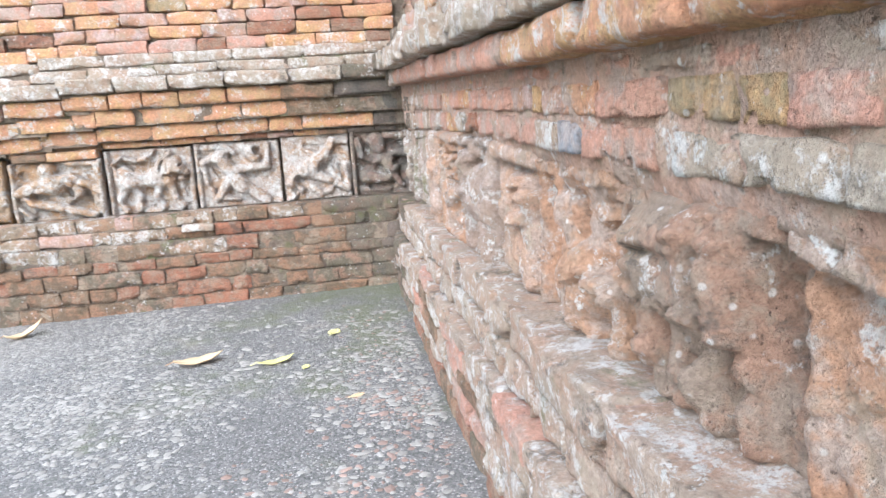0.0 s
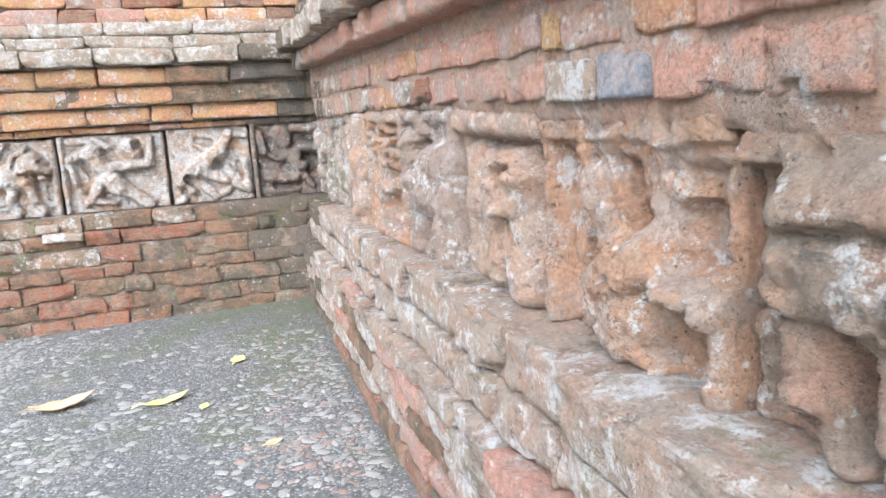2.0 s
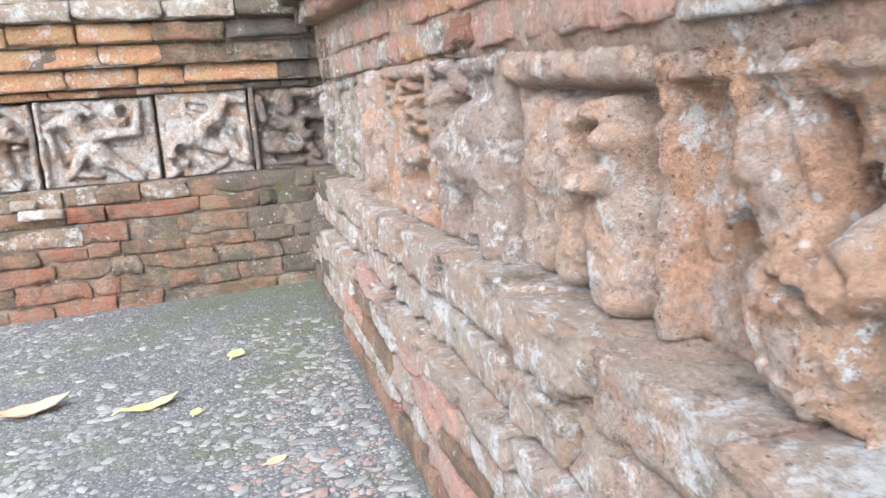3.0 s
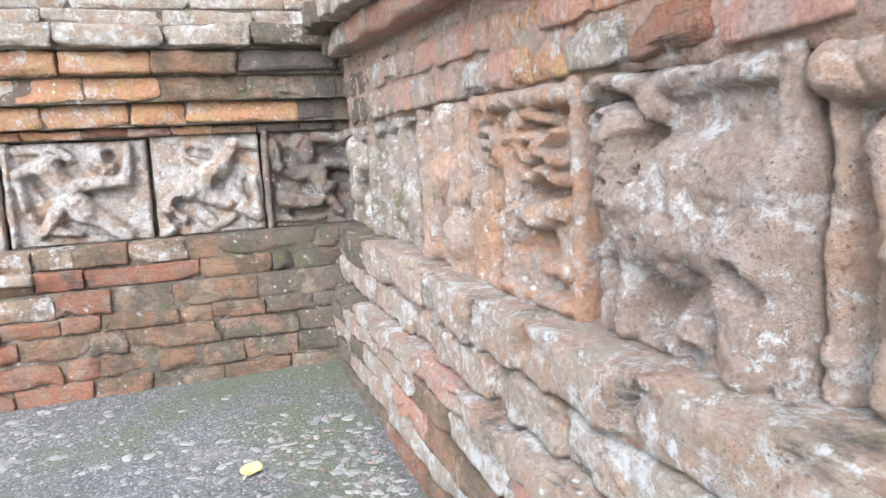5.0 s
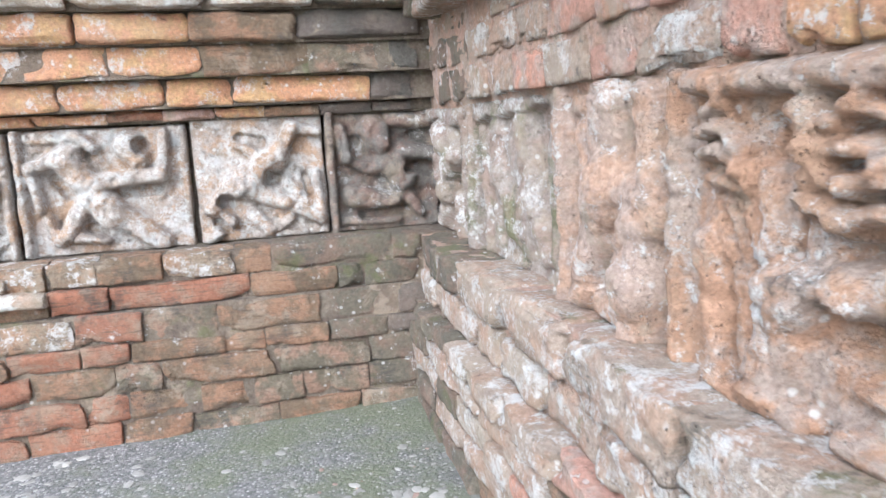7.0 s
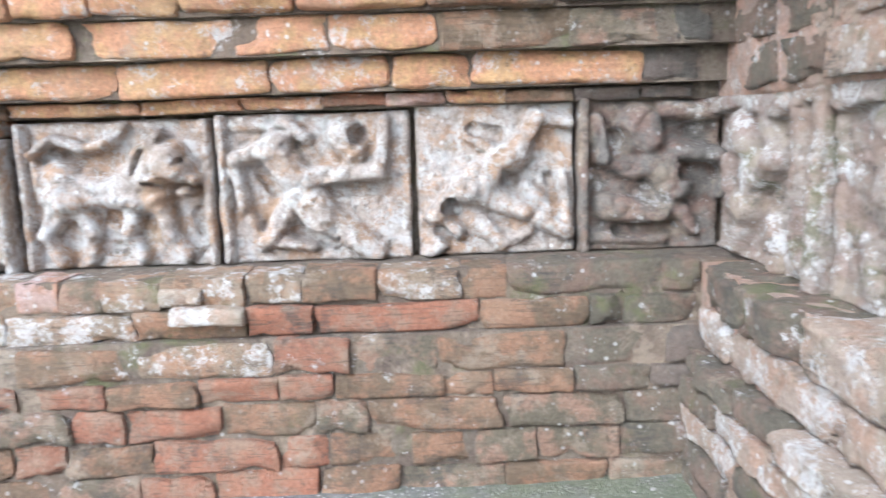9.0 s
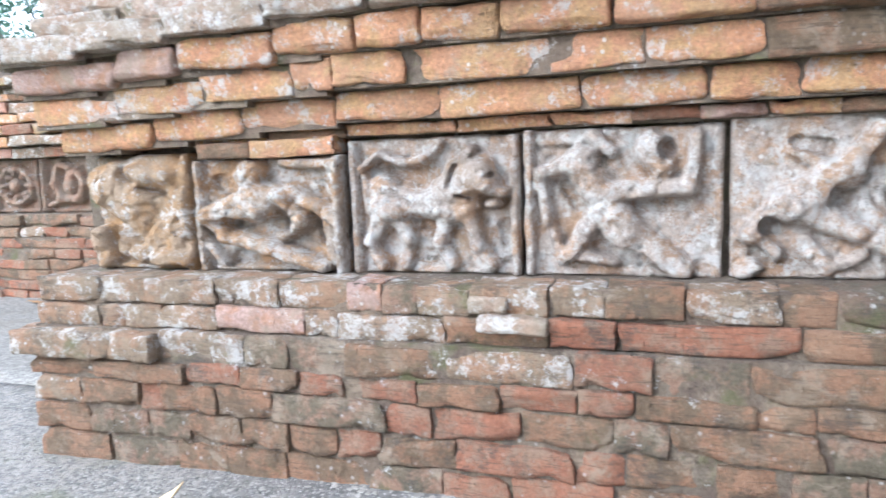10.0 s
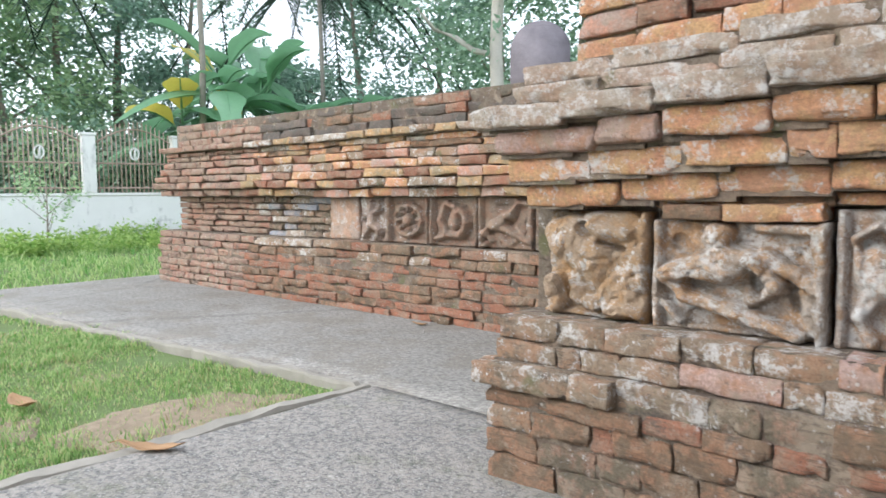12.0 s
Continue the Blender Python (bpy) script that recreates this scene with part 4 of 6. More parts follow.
BULL = [(0.50, 0.50, 0.50, 0.50, 1.4, 1.4, 0.34), (0.30, 0.66, 0.66, 0.70, 0.26, 0.27, 1.1), (0.24, 0.84, 0.60, 0.88, 0.12, 0.12, 0.9), (0.18, 0.46, 0.26, 0.24, 0.12, 0.10, 0.8), (0.26, 0.24, 0.34, 0.05, 0.10, 0.08, 0.7), (0.44, 0.44, 0.48, 0.08, 0.10, 0.08, 0.72),
        (0.64, 0.46, 0.62, 0.20, 0.10, 0.09, 0.85), (0.62, 0.20, 0.66, 0.05, 0.10, 0.09, 0.85), (0.82, 0.84, 0.80, 0.50, 0.07, 0.07, 0.9), (0.80, 0.50, 0.84, 0.08, 0.07, 0.09, 0.7), (0.66, 0.92, 0.80, 0.90, 0.09, 0.08, 0.9),
        (0.36, 0.34, 0.38, 0.16, 0.07, 0.08, -0.6), (0.55, 0.38, 0.55, 0.18, 0.06, 0.07, -0.6), (0.74, 0.50, 0.73, 0.20, 0.05, 0.06, -0.7), (0.72, 0.76, 0.74, 0.62, 0.05, 0.06, -0.6), (0.92, 0.70, 0.94, 0.40, 0.07, 0.06, -0.7), (0.12, 0.40, 0.16, 0.12, 0.07, 0.06, -0.7), (0.52, 0.94, 0.56, 0.88, 0.04, 0.04, -0.5)]
MEDALLION = [(0.50, 0.50, 0.50, 0.50, 0.14, 0.14, 1.0)] + [(0.5 + 0.33 * math.cos(k * math.tau / 9), 0.5 + 0.33 * math.sin(k * math.tau / 9), 0.5 + 0.33 * math.cos((k + 1) * math.tau / 9), 0.5 + 0.33 * math.sin((k + 1) * math.tau / 9), 0.06, 0.06, 0.7) for k in range(9)] + [(0.5 + 0.2 * math.cos(k * math.tau / 8), 0.5 + 0.2 * math.sin(k * math.tau / 8), 0.5 + 0.24 * math.cos(k * math.tau / 8), 0.5 + 0.24 * math.sin(k * math.tau / 8), 0.05, 0.05, 0.8) for k in range(8)]
COIL = [(0.30, 0.78, 0.24, 0.50, 0.08, 0.09, 0.9), (0.24, 0.50, 0.36, 0.24, 0.09, 0.09, 0.9), (0.36, 0.24, 0.66, 0.24, 0.09, 0.09, 0.9), (0.66, 0.24, 0.80, 0.50, 0.09, 0.08, 0.9), (0.80, 0.50, 0.66, 0.76, 0.08, 0.08, 0.9),
        (0.50, 0.46, 0.54, 0.66, 0.15, 0.13, 0.9), (0.12, 0.14, 0.30, 0.20, 0.06, 0.06, 0.7), (0.36, 0.86, 0.50, 0.80, 0.07, 0.07, 0.8)]
SEATED = [(0.48, 0.82, 0.50, 0.76, 0.12, 0.11, 1.0), (0.46, 0.60, 0.48, 0.40, 0.14, 0.13, 0.9), (0.36, 0.66, 0.18, 0.48, 0.06, 0.05, 0.9), (0.60, 0.66, 0.82, 0.76, 0.06, 0.05, 0.9), (0.82, 0.76, 0.74, 0.92, 0.05, 0.05, 0.8),
          (0.44, 0.36, 0.24, 0.12, 0.10, 0.08, 0.9), (0.56, 0.36, 0.78, 0.26, 0.10, 0.08, 0.9), (0.78, 0.26, 0.70, 0.08, 0.08, 0.06, 0.9)]

Z0, Z1 = 0.560, 0.945
plaque("weathered orange terracotta plaque of a crouching beast at the corner", "x", B_PLAQUE, -0.385, 0.012, Z0, 0.922, CORNER_BEAST, "ochre", 0.11, (0, 0.6), seed=1, erode=0.008)
plaque("lichen-white and orange plaque of a tumbling figure", "x", B_PLAQUE, 0.036, 0.54, Z0, 0.898, RECLINER, "tumbler", 0.10, (0.7, 1), seed=2)
plaque("grey terracotta plaque of a standing lion with raised tail", "x", B_PLAQUE, 0.557, 1.044, Z0, 0.935, LION, "grey", 0.076, (0.8, 0.8), seed=3)
plaque("grey terracotta plaque of a twisting acrobat figure", "x", B_PLAQUE, 1.058, 1.545, Z0, 0.94, TWISTED, "grey", 0.074, (0.8, 0.4), seed=4)
plaque("grey terracotta plaque of a running figure", "x", B_PLAQUE, 1.56, 1.965, Z0 + 0.002, 0.95, RUNNER, "grey", 0.07, (0, 0), seed=5)
# mossy clay, darkened further so that its colour holds the corner's shade
plaque("mossy plaque of a demon, darkened for the shade of the corner", "x", B_PLAQUE, 1.972, 2.345, Z0, 0.95, DEMON, "dark", 0.08, (1, 0), seed=6)

plaque("mossy worn plaque with faint carving beside the corner", "y", A_PLAQUE - 0.03, 4.48, 3.93, Z0, 0.945, SIDE_FIGURE, "mossy", 0.07, (0, 1.1), seed=11, erode=0.0045, cut=0.08, head=0.8)
plaque("worn grey-pink plaque with blurred carving", "y", A_PLAQUE - 0.03, 3.92, 3.36, Z0 - 0.005, 0.95, WORN, "mossy", 0.075, (0.5, 1.0), seed=12, erode=0.0045, cut=0.08, head=0.8)
plaque("orange-pink plaque of a striding figure", "y", A_PLAQUE - 0.038, 3.345, 2.975, Z0 - 0.008, 0.955, LEANER, "pink", 0.076, (1, 0), seed=13, erode=0.004, cut=0.08, head=0.6)
plaque("framed orange plaque of a many-armed figure", "y", A_PLAQUE - 0.046, 2.965, 2.505, Z0 - 0.008, 0.955, MANY_ARMS, "rust", 0.073, (0.9, 0.85), seed=14, erode=0.0035, cut=0.08, head=0.5)
plaque("brown-grey plaque of a stout boar", "y", A_PLAQUE - 0.034, 2.49, 2.075, Z0 - 0.008, 0.945, BOAR, "boar", 0.08, (0.5, 0.8), seed=15, erode=0.004, cut=0.08, head=0.6)
plaque("pink-grey plaque of a beast with a curled ring tail", "y", A_PLAQUE, 2.065, 1.635, Z0, 0.94, RING, "pink", 0.09, (0.8, 0.4), seed=16, erode=0.0045, cut=0.08, head=0.8)
plaque("eroded orange plaque of a squatting figure", "y", A_PLAQUE, 1.625, 1.17, Z0, 0.905, KNOT, "rust", 0.09, (1, 0.7), seed=17, erode=0.0065, cut=0.12, head=1.22)
plaque("eroded pink plaque of a heavy bull in high relief", "y", A_PLAQUE, 1.155, 0.72, Z0, 0.885, BULL, "brown", 0.105, (0.5, 0), seed=18, erode=0.008, cut=0.16, head=1.22)
plaque("broken orange terracotta plaque", "y", A_PLAQUE, 0.70, 0.20, Z0, 0.875, KNOT[::-1], "rust", 0.08, (0.8, 0.5), seed=19, erode=0.008, cut=0.16, head=1.2)

plaque("plain orange replacement tile in the far frieze", "x", C_FACE - 0.03, -3.98, -3.60, 0.575, 0.945, [], "orange", 0.01, (0, 0), seed=21, erode=0.003, fine=0.02)
plaque("grey plaque of a seated figure in the far wall", "x", C_FACE - 0.01, -3.59, -3.24, 0.575, 0.945, SEATED, "boar", 0.075, (0, 0.5), seed=22, fine=0.012)
plaque("dark plaque with a round flower medallion", "x", C_FACE - 0.01, -3.22, -2.76, 0.575, 0.95, MEDALLION, "brown", 0.075, (1, 1), seed=23, fine=0.012)
plaque("dark plaque with a coiled creature", "x", C_FACE - 0.01, -2.74, -2.27, 0.575, 0.95, COIL, "brown", 0.075, (1, 1), seed=24, fine=0.012)
plaque("dark plaque of a running figure in the far wall", "x", C_FACE - 0.01, -2.25, -1.78, 0.575, 0.95, RUNNER, "brown", 0.075, (1, 1), seed=25, fine=0.012)
plaque("dark worn plaque behind the corner", "x", C_FACE - 0.01, -1.76, -1.30, 0.575, 0.95, TWISTED, "brown", 0.05, (1, 1), seed=26, fine=0.012)


# ---- fallen leaves and stones on the apron ----
def fallen_leaf(label, x, y, turn, length, width, material, curl=0.3, lift=0.0, tip=None, z=None):
    """A curled leaf blade with a midrib and stalk."""
    n = 12
    vs, fs = [], []
    for i in range(n + 1):
        t = i / n
        w = width * math.sin(math.pi * min(1, t * 0.96 + 0.03)) ** 0.75 / 2
        bend = curl * length * (t - 0.5) ** 2 * 1.6 + lift * t * length
        for k, s in enumerate((-1, -0.5, 0, 0.5, 1)):
            ripple = 0.012 * length * math.sin(t * 17 + s * 2)
            vs.append((t * length - length / 2, s * w, bend + abs(s) ** 1.5 * w * curl + ripple * abs(s)))
    for i in range(n):
        for k in range(4):
            fs.append((i * 5 + k, (i + 1) * 5 + k, (i + 1) * 5 + k + 1, i * 5 + k + 1))
    low = min(v[2] for v in vs)
    vs = [(a, b, c - low) for a, b, c in vs]
    ground_z = (apron_height(x, y) if z is None else z) + 0.003
    leaf = thing("fallen_leaf", label, "leaf", "fallen leaves", (x, y, ground_z), turn)
    blade = from_arrays("blade", vs, fs, material, leaf)
    mod = blade.modifiers.new("thickness", "SOLIDIFY")
    mod.thickness = 0.0012
    bm = bmesh.new()
    mid = [vs[i * 5 + 2] for i in range(n + 1)]
    line = [(mid[0][0] - length * 0.16, 0.004, max(0.002, mid[0][2] * 0.6))] + [(p[0], p[1], p[2] + 0.001) for p in mid[:-1]]
    tube(bm, line, [0.0022] * 3 + [0.0012] * (len(line) - 3), 5)
    part("stalk", bm, tip or material, leaf)
    return leaf


fallen_leaf("small bright yellow leaf on the concrete", 1.785, 3.41, 70, 0.085, 0.06, YELLOW_LEAF, 0.25)
fallen_leaf("pale yellow leaf on the concrete", 1.53, 3.07, 25, 0.17, 0.055, YELLOW_LEAF, 0.35)
fallen_leaf("curled dry tan leaf with a brown tip", 1.19, 3.19, 15, 0.21, 0.09, DRY_LEAF, 0.4, 0.06, DRY_LEAF_B)
fallen_leaf("upright curled dry leaf near the wall foot", 0.17, 3.98, 38, 0.19, 0.06, DRY_LEAF, 0.7, 0.25, DRY_LEAF_B)
fallen_leaf("long curled brown leaf on the cement edging", -1.60, 3.59, 35, 0.27, 0.075, DRY_LEAF_B, 0.3, 0.0)
fallen_leaf("brown dry leaf lying in the grass", -2.70, 3.49, 5, 0.24, 0.10, DRY_LEAF_B, 0.4, 0.0, z=-0.02)
fallen_leaf("small olive leaf trodden on the concrete", 1.86, 2.60, 30, 0.06, 0.035, DRY_LEAF, 0.15)
fallen_leaf("tiny faded leaf on the concrete", 1.66, 2.98, 80, 0.05, 0.035, YELLOW_LEAF, 0.15)
fallen_leaf("red-brown leaf at the foot of the far wall", -2.60, 6.15, 10, 0.13, 0.05, DRY_LEAF_B, 0.3)


def pebbles(name, x0, x1, y0, y1, count, seed, big, small, stone, label, thin=0.36):
    rng = random.Random(seed)
    shapes = []
    for k in range(6):
        bm = bmesh.new()
        bmesh.ops.create_icosphere(bm, subdivisions=1, radius=1.0)
        for v in bm.verts:
            v.co *= 1 + 0.35 * noise.noise(v.co * 1.7 + Vector((k * 5, 0, 0)))
        shapes.append(([tuple(v.co) for v in bm.verts], [[v.index for v in f.verts] for f in bm.faces]))
        bm.free()
    vs, fs = [], []
    for _ in range(count):
        x, y = rng.uniform(x0, x1), rng.uniform(y0, y1)
        if noise.noise(Vector((x * 1.6, y * 1.6, 7))) < rng.uniform(-0.7, 0.45) + max(0.0, y - 2.6) * thin:
            continue
        r = small + (big - small) * rng.random() ** 2.6
        r *= 0.6 + 0.4 * min(1, max(0, (x + 0.2) / 1.0))
        sx, sy, sz = r * rng.uniform(0.8, 1.5), r * rng.uniform(0.6, 1.0), r * rng.uniform(0.16, 0.32)
        pv, pf = rng.choice(shapes)
        base = len(vs)
        z = apron_height(x, y)
        ang = rng.uniform(0, 6.28)
        c, s = math.cos(ang), math.sin(ang)
        for a, b, d in pv:
            a, b = a * sx, b * sy
            vs.append((x + a * c - b * s, y + a * s + b * c, z + d * sz))
        fs += [[base + i for i in f] for f in pf]
    return tagged(from_arrays(name, vs, fs, stone, smooth=False), label, "gravel", kind="stuff")


pebbles("gravel", -1.55, 2.15, -0.6, 4.2, 40000, 3, 0.021, 0.005, PEBBLE, "loose and half-set gravel in the concrete")
pebbles("gravel", -1.55, 0.9, 2.2, 4.75, 24000, 13, 0.015, 0.004, PEBBLE, "pale gravel set in the concrete by the corner", 0.0)
pebbles("gravel", -6.9, -0.55, 4.87, 6.2, 18000, 14, 0.016, 0.005, PEBBLE, "small gravel set in the far concrete", 0.0)
pebbles("rubble", 1.80, 2.14, 0.4, 4.0, 900, 8, 0.014, 0.003, BRICK_CRUMB, "red brick crumbs at the foot of the wall")
pebbles("rubble", 1.45, 2.12, 0.2, 2.6, 1500, 18, 0.020, 0.004, BRICK_CRUMB, "reddish gravel scattered on the concrete")


# ---- bare sandy soil by the corner of the lawn ----
def soil_patch(x, y, rx, ry, seed):
    vs, fs = [(x, y, lawn_height(x, y) + 0.012)], []
    n, m = 60, 10
    for j in range(1, m + 1):
        for i in range(n):
            a = i * math.tau / n
            r = (j / m) * (1 + 0.35 * noise.noise(Vector((math.cos(a) * 1.4, math.sin(a) * 1.4, seed))))
            px, py = min(-1.72, x + rx * r * math.cos(a)), min(4.60, y + ry * r * math.sin(a))
            vs.append((px, py, lawn_height(px, py) + (0.010 if j < m else -0.012) + 0.016 * noise.noise(Vector((px * 9, py * 9, 2)))))
    for i in range(n):
        fs.append((0, 1 + i, 1 + (i + 1) % n))
        for j in range(m - 1):
            fs.append((1 + j * n + i, 1 + (j + 1) * n + i, 1 + (j + 1) * n + (i + 1) % n, 1 + j * n + (i + 1) % n))
    return tagged(from_arrays("soil_patch", vs, fs, SOIL), "bare sandy soil worn into the lawn", "soil", kind="stuff")


soil_patch(-1.98, 3.9, 0.36, 0.6, 4)
soil_patch(-2.5, 3.3, 0.25, 0.2, 9)


def bare(x, y):
    return math.hypot((x + 2.0) / 0.45, (y - 3.75) / 0.66) > -0.1 + 0.75 * random.Random(int(x * 991 + y * 7919)).random()


# ---- lawn: blades of grass ----
def grass(name, count, area, seed, tall, label, keep=None, blade=None):
    rng = random.Random(seed)
    vs, fs = [], []
    x0, x1, y0, y1 = area
    for _ in range(count):
        x, y = rng.uniform(x0, x1), rng.uniform(y0, y1)
        if noise.noise(Vector((x * 1.1, y * 1.1, 11))) < rng.uniform(-0.55, 0.32):
            continue
        if keep and not keep(x, y):
            continue
        z = lawn_height(x, y) - 0.005
        clump = noise.noise(Vector((x * 4.5, y * 4.5, 21)))
        h = tall * rng.uniform(0.4, 1.2) * (0.8 + 1.7 * max(0.0, clump))
        a = rng.uniform(0, 6.28)
        w = rng.uniform(0.002, 0.004) * (1 + max(0, -x - 3) * 0.35)
        dx, dy = math.cos(a) * w, math.sin(a) * w
        lx, ly = math.sin(a) * h * rng.uniform(0.2, 0.9), -math.cos(a) * h * rng.uniform(0.2, 0.9)
        b = len(vs)
        vs += [(x - dx, y - dy, z), (x + dx, y + dy, z), (x + lx * 0.4 + dx * 0.8, y + ly * 0.4 + dy * 0.8, z + h * 0.62), (x + lx * 0.4 - dx * 0.8, y + ly * 0.4 - dy * 0.8, z + h * 0.62), (x + lx, y + ly, z + h)]
        fs += [(b, b + 1, b + 2, b + 3), (b + 3, b + 2, b + 4)]
    return tagged(from_arrays(name, vs, fs, blade or GRASS), label, "grass", kind="stuff")


grass("grass", 135000, (-7.3, -1.77, 0.6, 4.66), 5, 0.042, "short green grass beside the apron", bare)
grass("dry_grass", 26000, (-6.5, -1.72, 0.6, 4.66), 15, 0.034, "dry straw-coloured blades among the lawn", None, STRAW)
grass("grass_far", 30000, (-15.0, -7.5, 2.5, 12.0), 6, 0.10, "longer green grass towards the boundary wall")


# ---- boundary wall with iron grille fence ----
def fence_x(y):
    return -15.3 + 0.20 * (y - 7.0)


def boundary_wall():
    bm = bmesh.new()
    y0, y1 = 1.0, 17.0
    vs = []
    for y in (y0, y1):
        x = fence_x(y)
        vs += [bm.verts.new((x + o, y, z)) for o, z in ((0.1, -0.3), (0.1, 0.93), (0.13, 0.95), (0.13, 1.0), (-0.13, 1.0), (-0.13, 0.95), (-0.1, 0.93), (-0.1, -0.3))]
    for k in range(8):
        bm.faces.new((vs[k], vs[(k + 1) % 8], vs[8 + (k + 1) % 8], vs[8 + k]))
    bm.faces.new(vs[:8])
    bm.faces.new(vs[8:][::-1])
    bmesh.ops.recalc_face_normals(bm, faces=bm.faces[:])
    return tagged(part("boundary_wall", bm, WHITEWASH, None, smooth=False), "stained whitewashed boundary wall", "wall", kind="structure")


boundary_wall()
POSTS = [8.85 + 1.83 * k for k in range(-3, 4)]


def fence_post():
    post = thing("fence_post", "whitewashed square concrete post on the boundary wall", "post", "fence posts")
    bm = bmesh.new()
    box(bm, -0.13, 0.13, -0.13, 0.13, 0.0, 1.22, 0.015)
    part("shaft", bm, WHITEWASH, post)
    bm = bmesh.new()
    box(bm, -0.15, 0.15, -0.15, 0.15, 1.22, 1.28, 0.012)
    part("cap", bm, WHITEWASH, post)
    return post


def fence_panel():
    panel = thing("iron_fence", "rusty iron grille with arched spear tops", "fence", "fence panels")
    width = 1.56
    n = 17
    top = lambda y: 1.12 + 0.30 * math.cos(y / width * math.pi)  # noqa: E731
    for k in range(n):
        y = -width / 2 + width * (k + 0.5) / n
        bm = bmesh.new()
        tube(bm, [(0, y, 0), (0, y, top(y) + 0.10)], [0.014, 0.014], 6)
        bmesh.ops.create_cone(bm, cap_ends=True, segments=6, radius1=0.022, radius2=0.0, depth=0.07, matrix=Matrix.Translation((0, y, top(y) + 0.13)))
        part("bar", bm, IRON, panel)
    for z in (0.09, 0.62):
        bm = bmesh.new()
        box(bm, -0.012, 0.012, -width / 2, width / 2, z, z + 0.035)
        part("rail", bm, IRON, panel)
    bm = bmesh.new()
    ys = [-width / 2 + width * i / 14 for i in range(15)]
    tube(bm, [(0.012, y, top(y) - 0.03) for y in ys], [0.018] * 15, 6)
    part("arched_rail", bm, IRON, panel)
    bm = bmesh.new()
    for k in range(10):
        a0, a1 = k * math.tau / 10, (k + 1) * math.tau / 10
        tube(bm, [(0.03, 0.09 * math.cos(a0), 0.85 + 0.13 * math.sin(a0)), (0.03, 0.09 * math.cos(a1), 0.85 + 0.13 * math.sin(a1))], [0.022, 0.022], 5, False)
    tube(bm, [(0.03, 0, 0.72), (0.03, 0.02, 0.98)], [0.03, 0.02], 5)
    part("emblem", bm, WHITEWASH, panel, "white-painted emblem")
    return panel


lean = math.degrees(math.atan(-0.20))
first_post, first_panel = fence_post(), fence_panel()
for i, y in enumerate(POSTS):
    m = pose(fence_x(y), y, 1.0, 0, 0, lean)
    if i == 0:
        first_post.matrix_basis = m
    else:
        copy_thing(first_post, m)
    if i + 1 < len(POSTS):
        ym = (y + POSTS[i + 1]) / 2
        m = pose(fence_x(ym), ym, 1.0, 0, 0, lean)
        if i == 0:
            first_panel.matrix_basis = m
        else:
            copy_thing(first_panel, m)


# ---- plants ----
def leaf_cloud(name, blobs, count, size, material, parent, seed, droop=0.3, long=1.8):
    """Many single leaves round the ends of twigs inside loose blobs (x, y, z, r)."""
    rng = random.Random(seed)
    vs, fs = [], []
    weights = [b[3] ** 2 for b in blobs]
    twigs = []
    for b in rng.choices(blobs, weights, k=max(6, count // 14)):
        d = Vector((rng.gauss(0, 1), rng.gauss(0, 1), rng.gauss(0, 0.8)))
        d = d.normalized() * b[3] * rng.uniform(0.35, 1.05)
        twigs.append(Vector(b[:3]) + d)
    for _ in range(count):
        c = rng.choice(twigs) + Vector((rng.gauss(0, 1), rng.gauss(0, 1), rng.gauss(0, 1))) * size * 1.7
        d = Vector((rng.gauss(0, 1), rng.gauss(0, 1), rng.gauss(-droop, 0.7))).normalized()
        side = d.cross(Vector((rng.gauss(0, 1), rng.gauss(0, 1), rng.gauss(0, 1)))).normalized()
        s = size * rng.uniform(0.6, 1.3)
        b = len(vs)
        tip = c + d * s * long
        mid = c + d * s * long * 0.5 + Vector((0, 0, -0.1 * s))
        vs += [c, mid + side * s * 0.42, tip, mid - side * s * 0.42]
        fs += [(b, b + 1, b + 2), (b, b + 2, b + 3)]
    return from_arrays(name, vs, fs, material, parent)


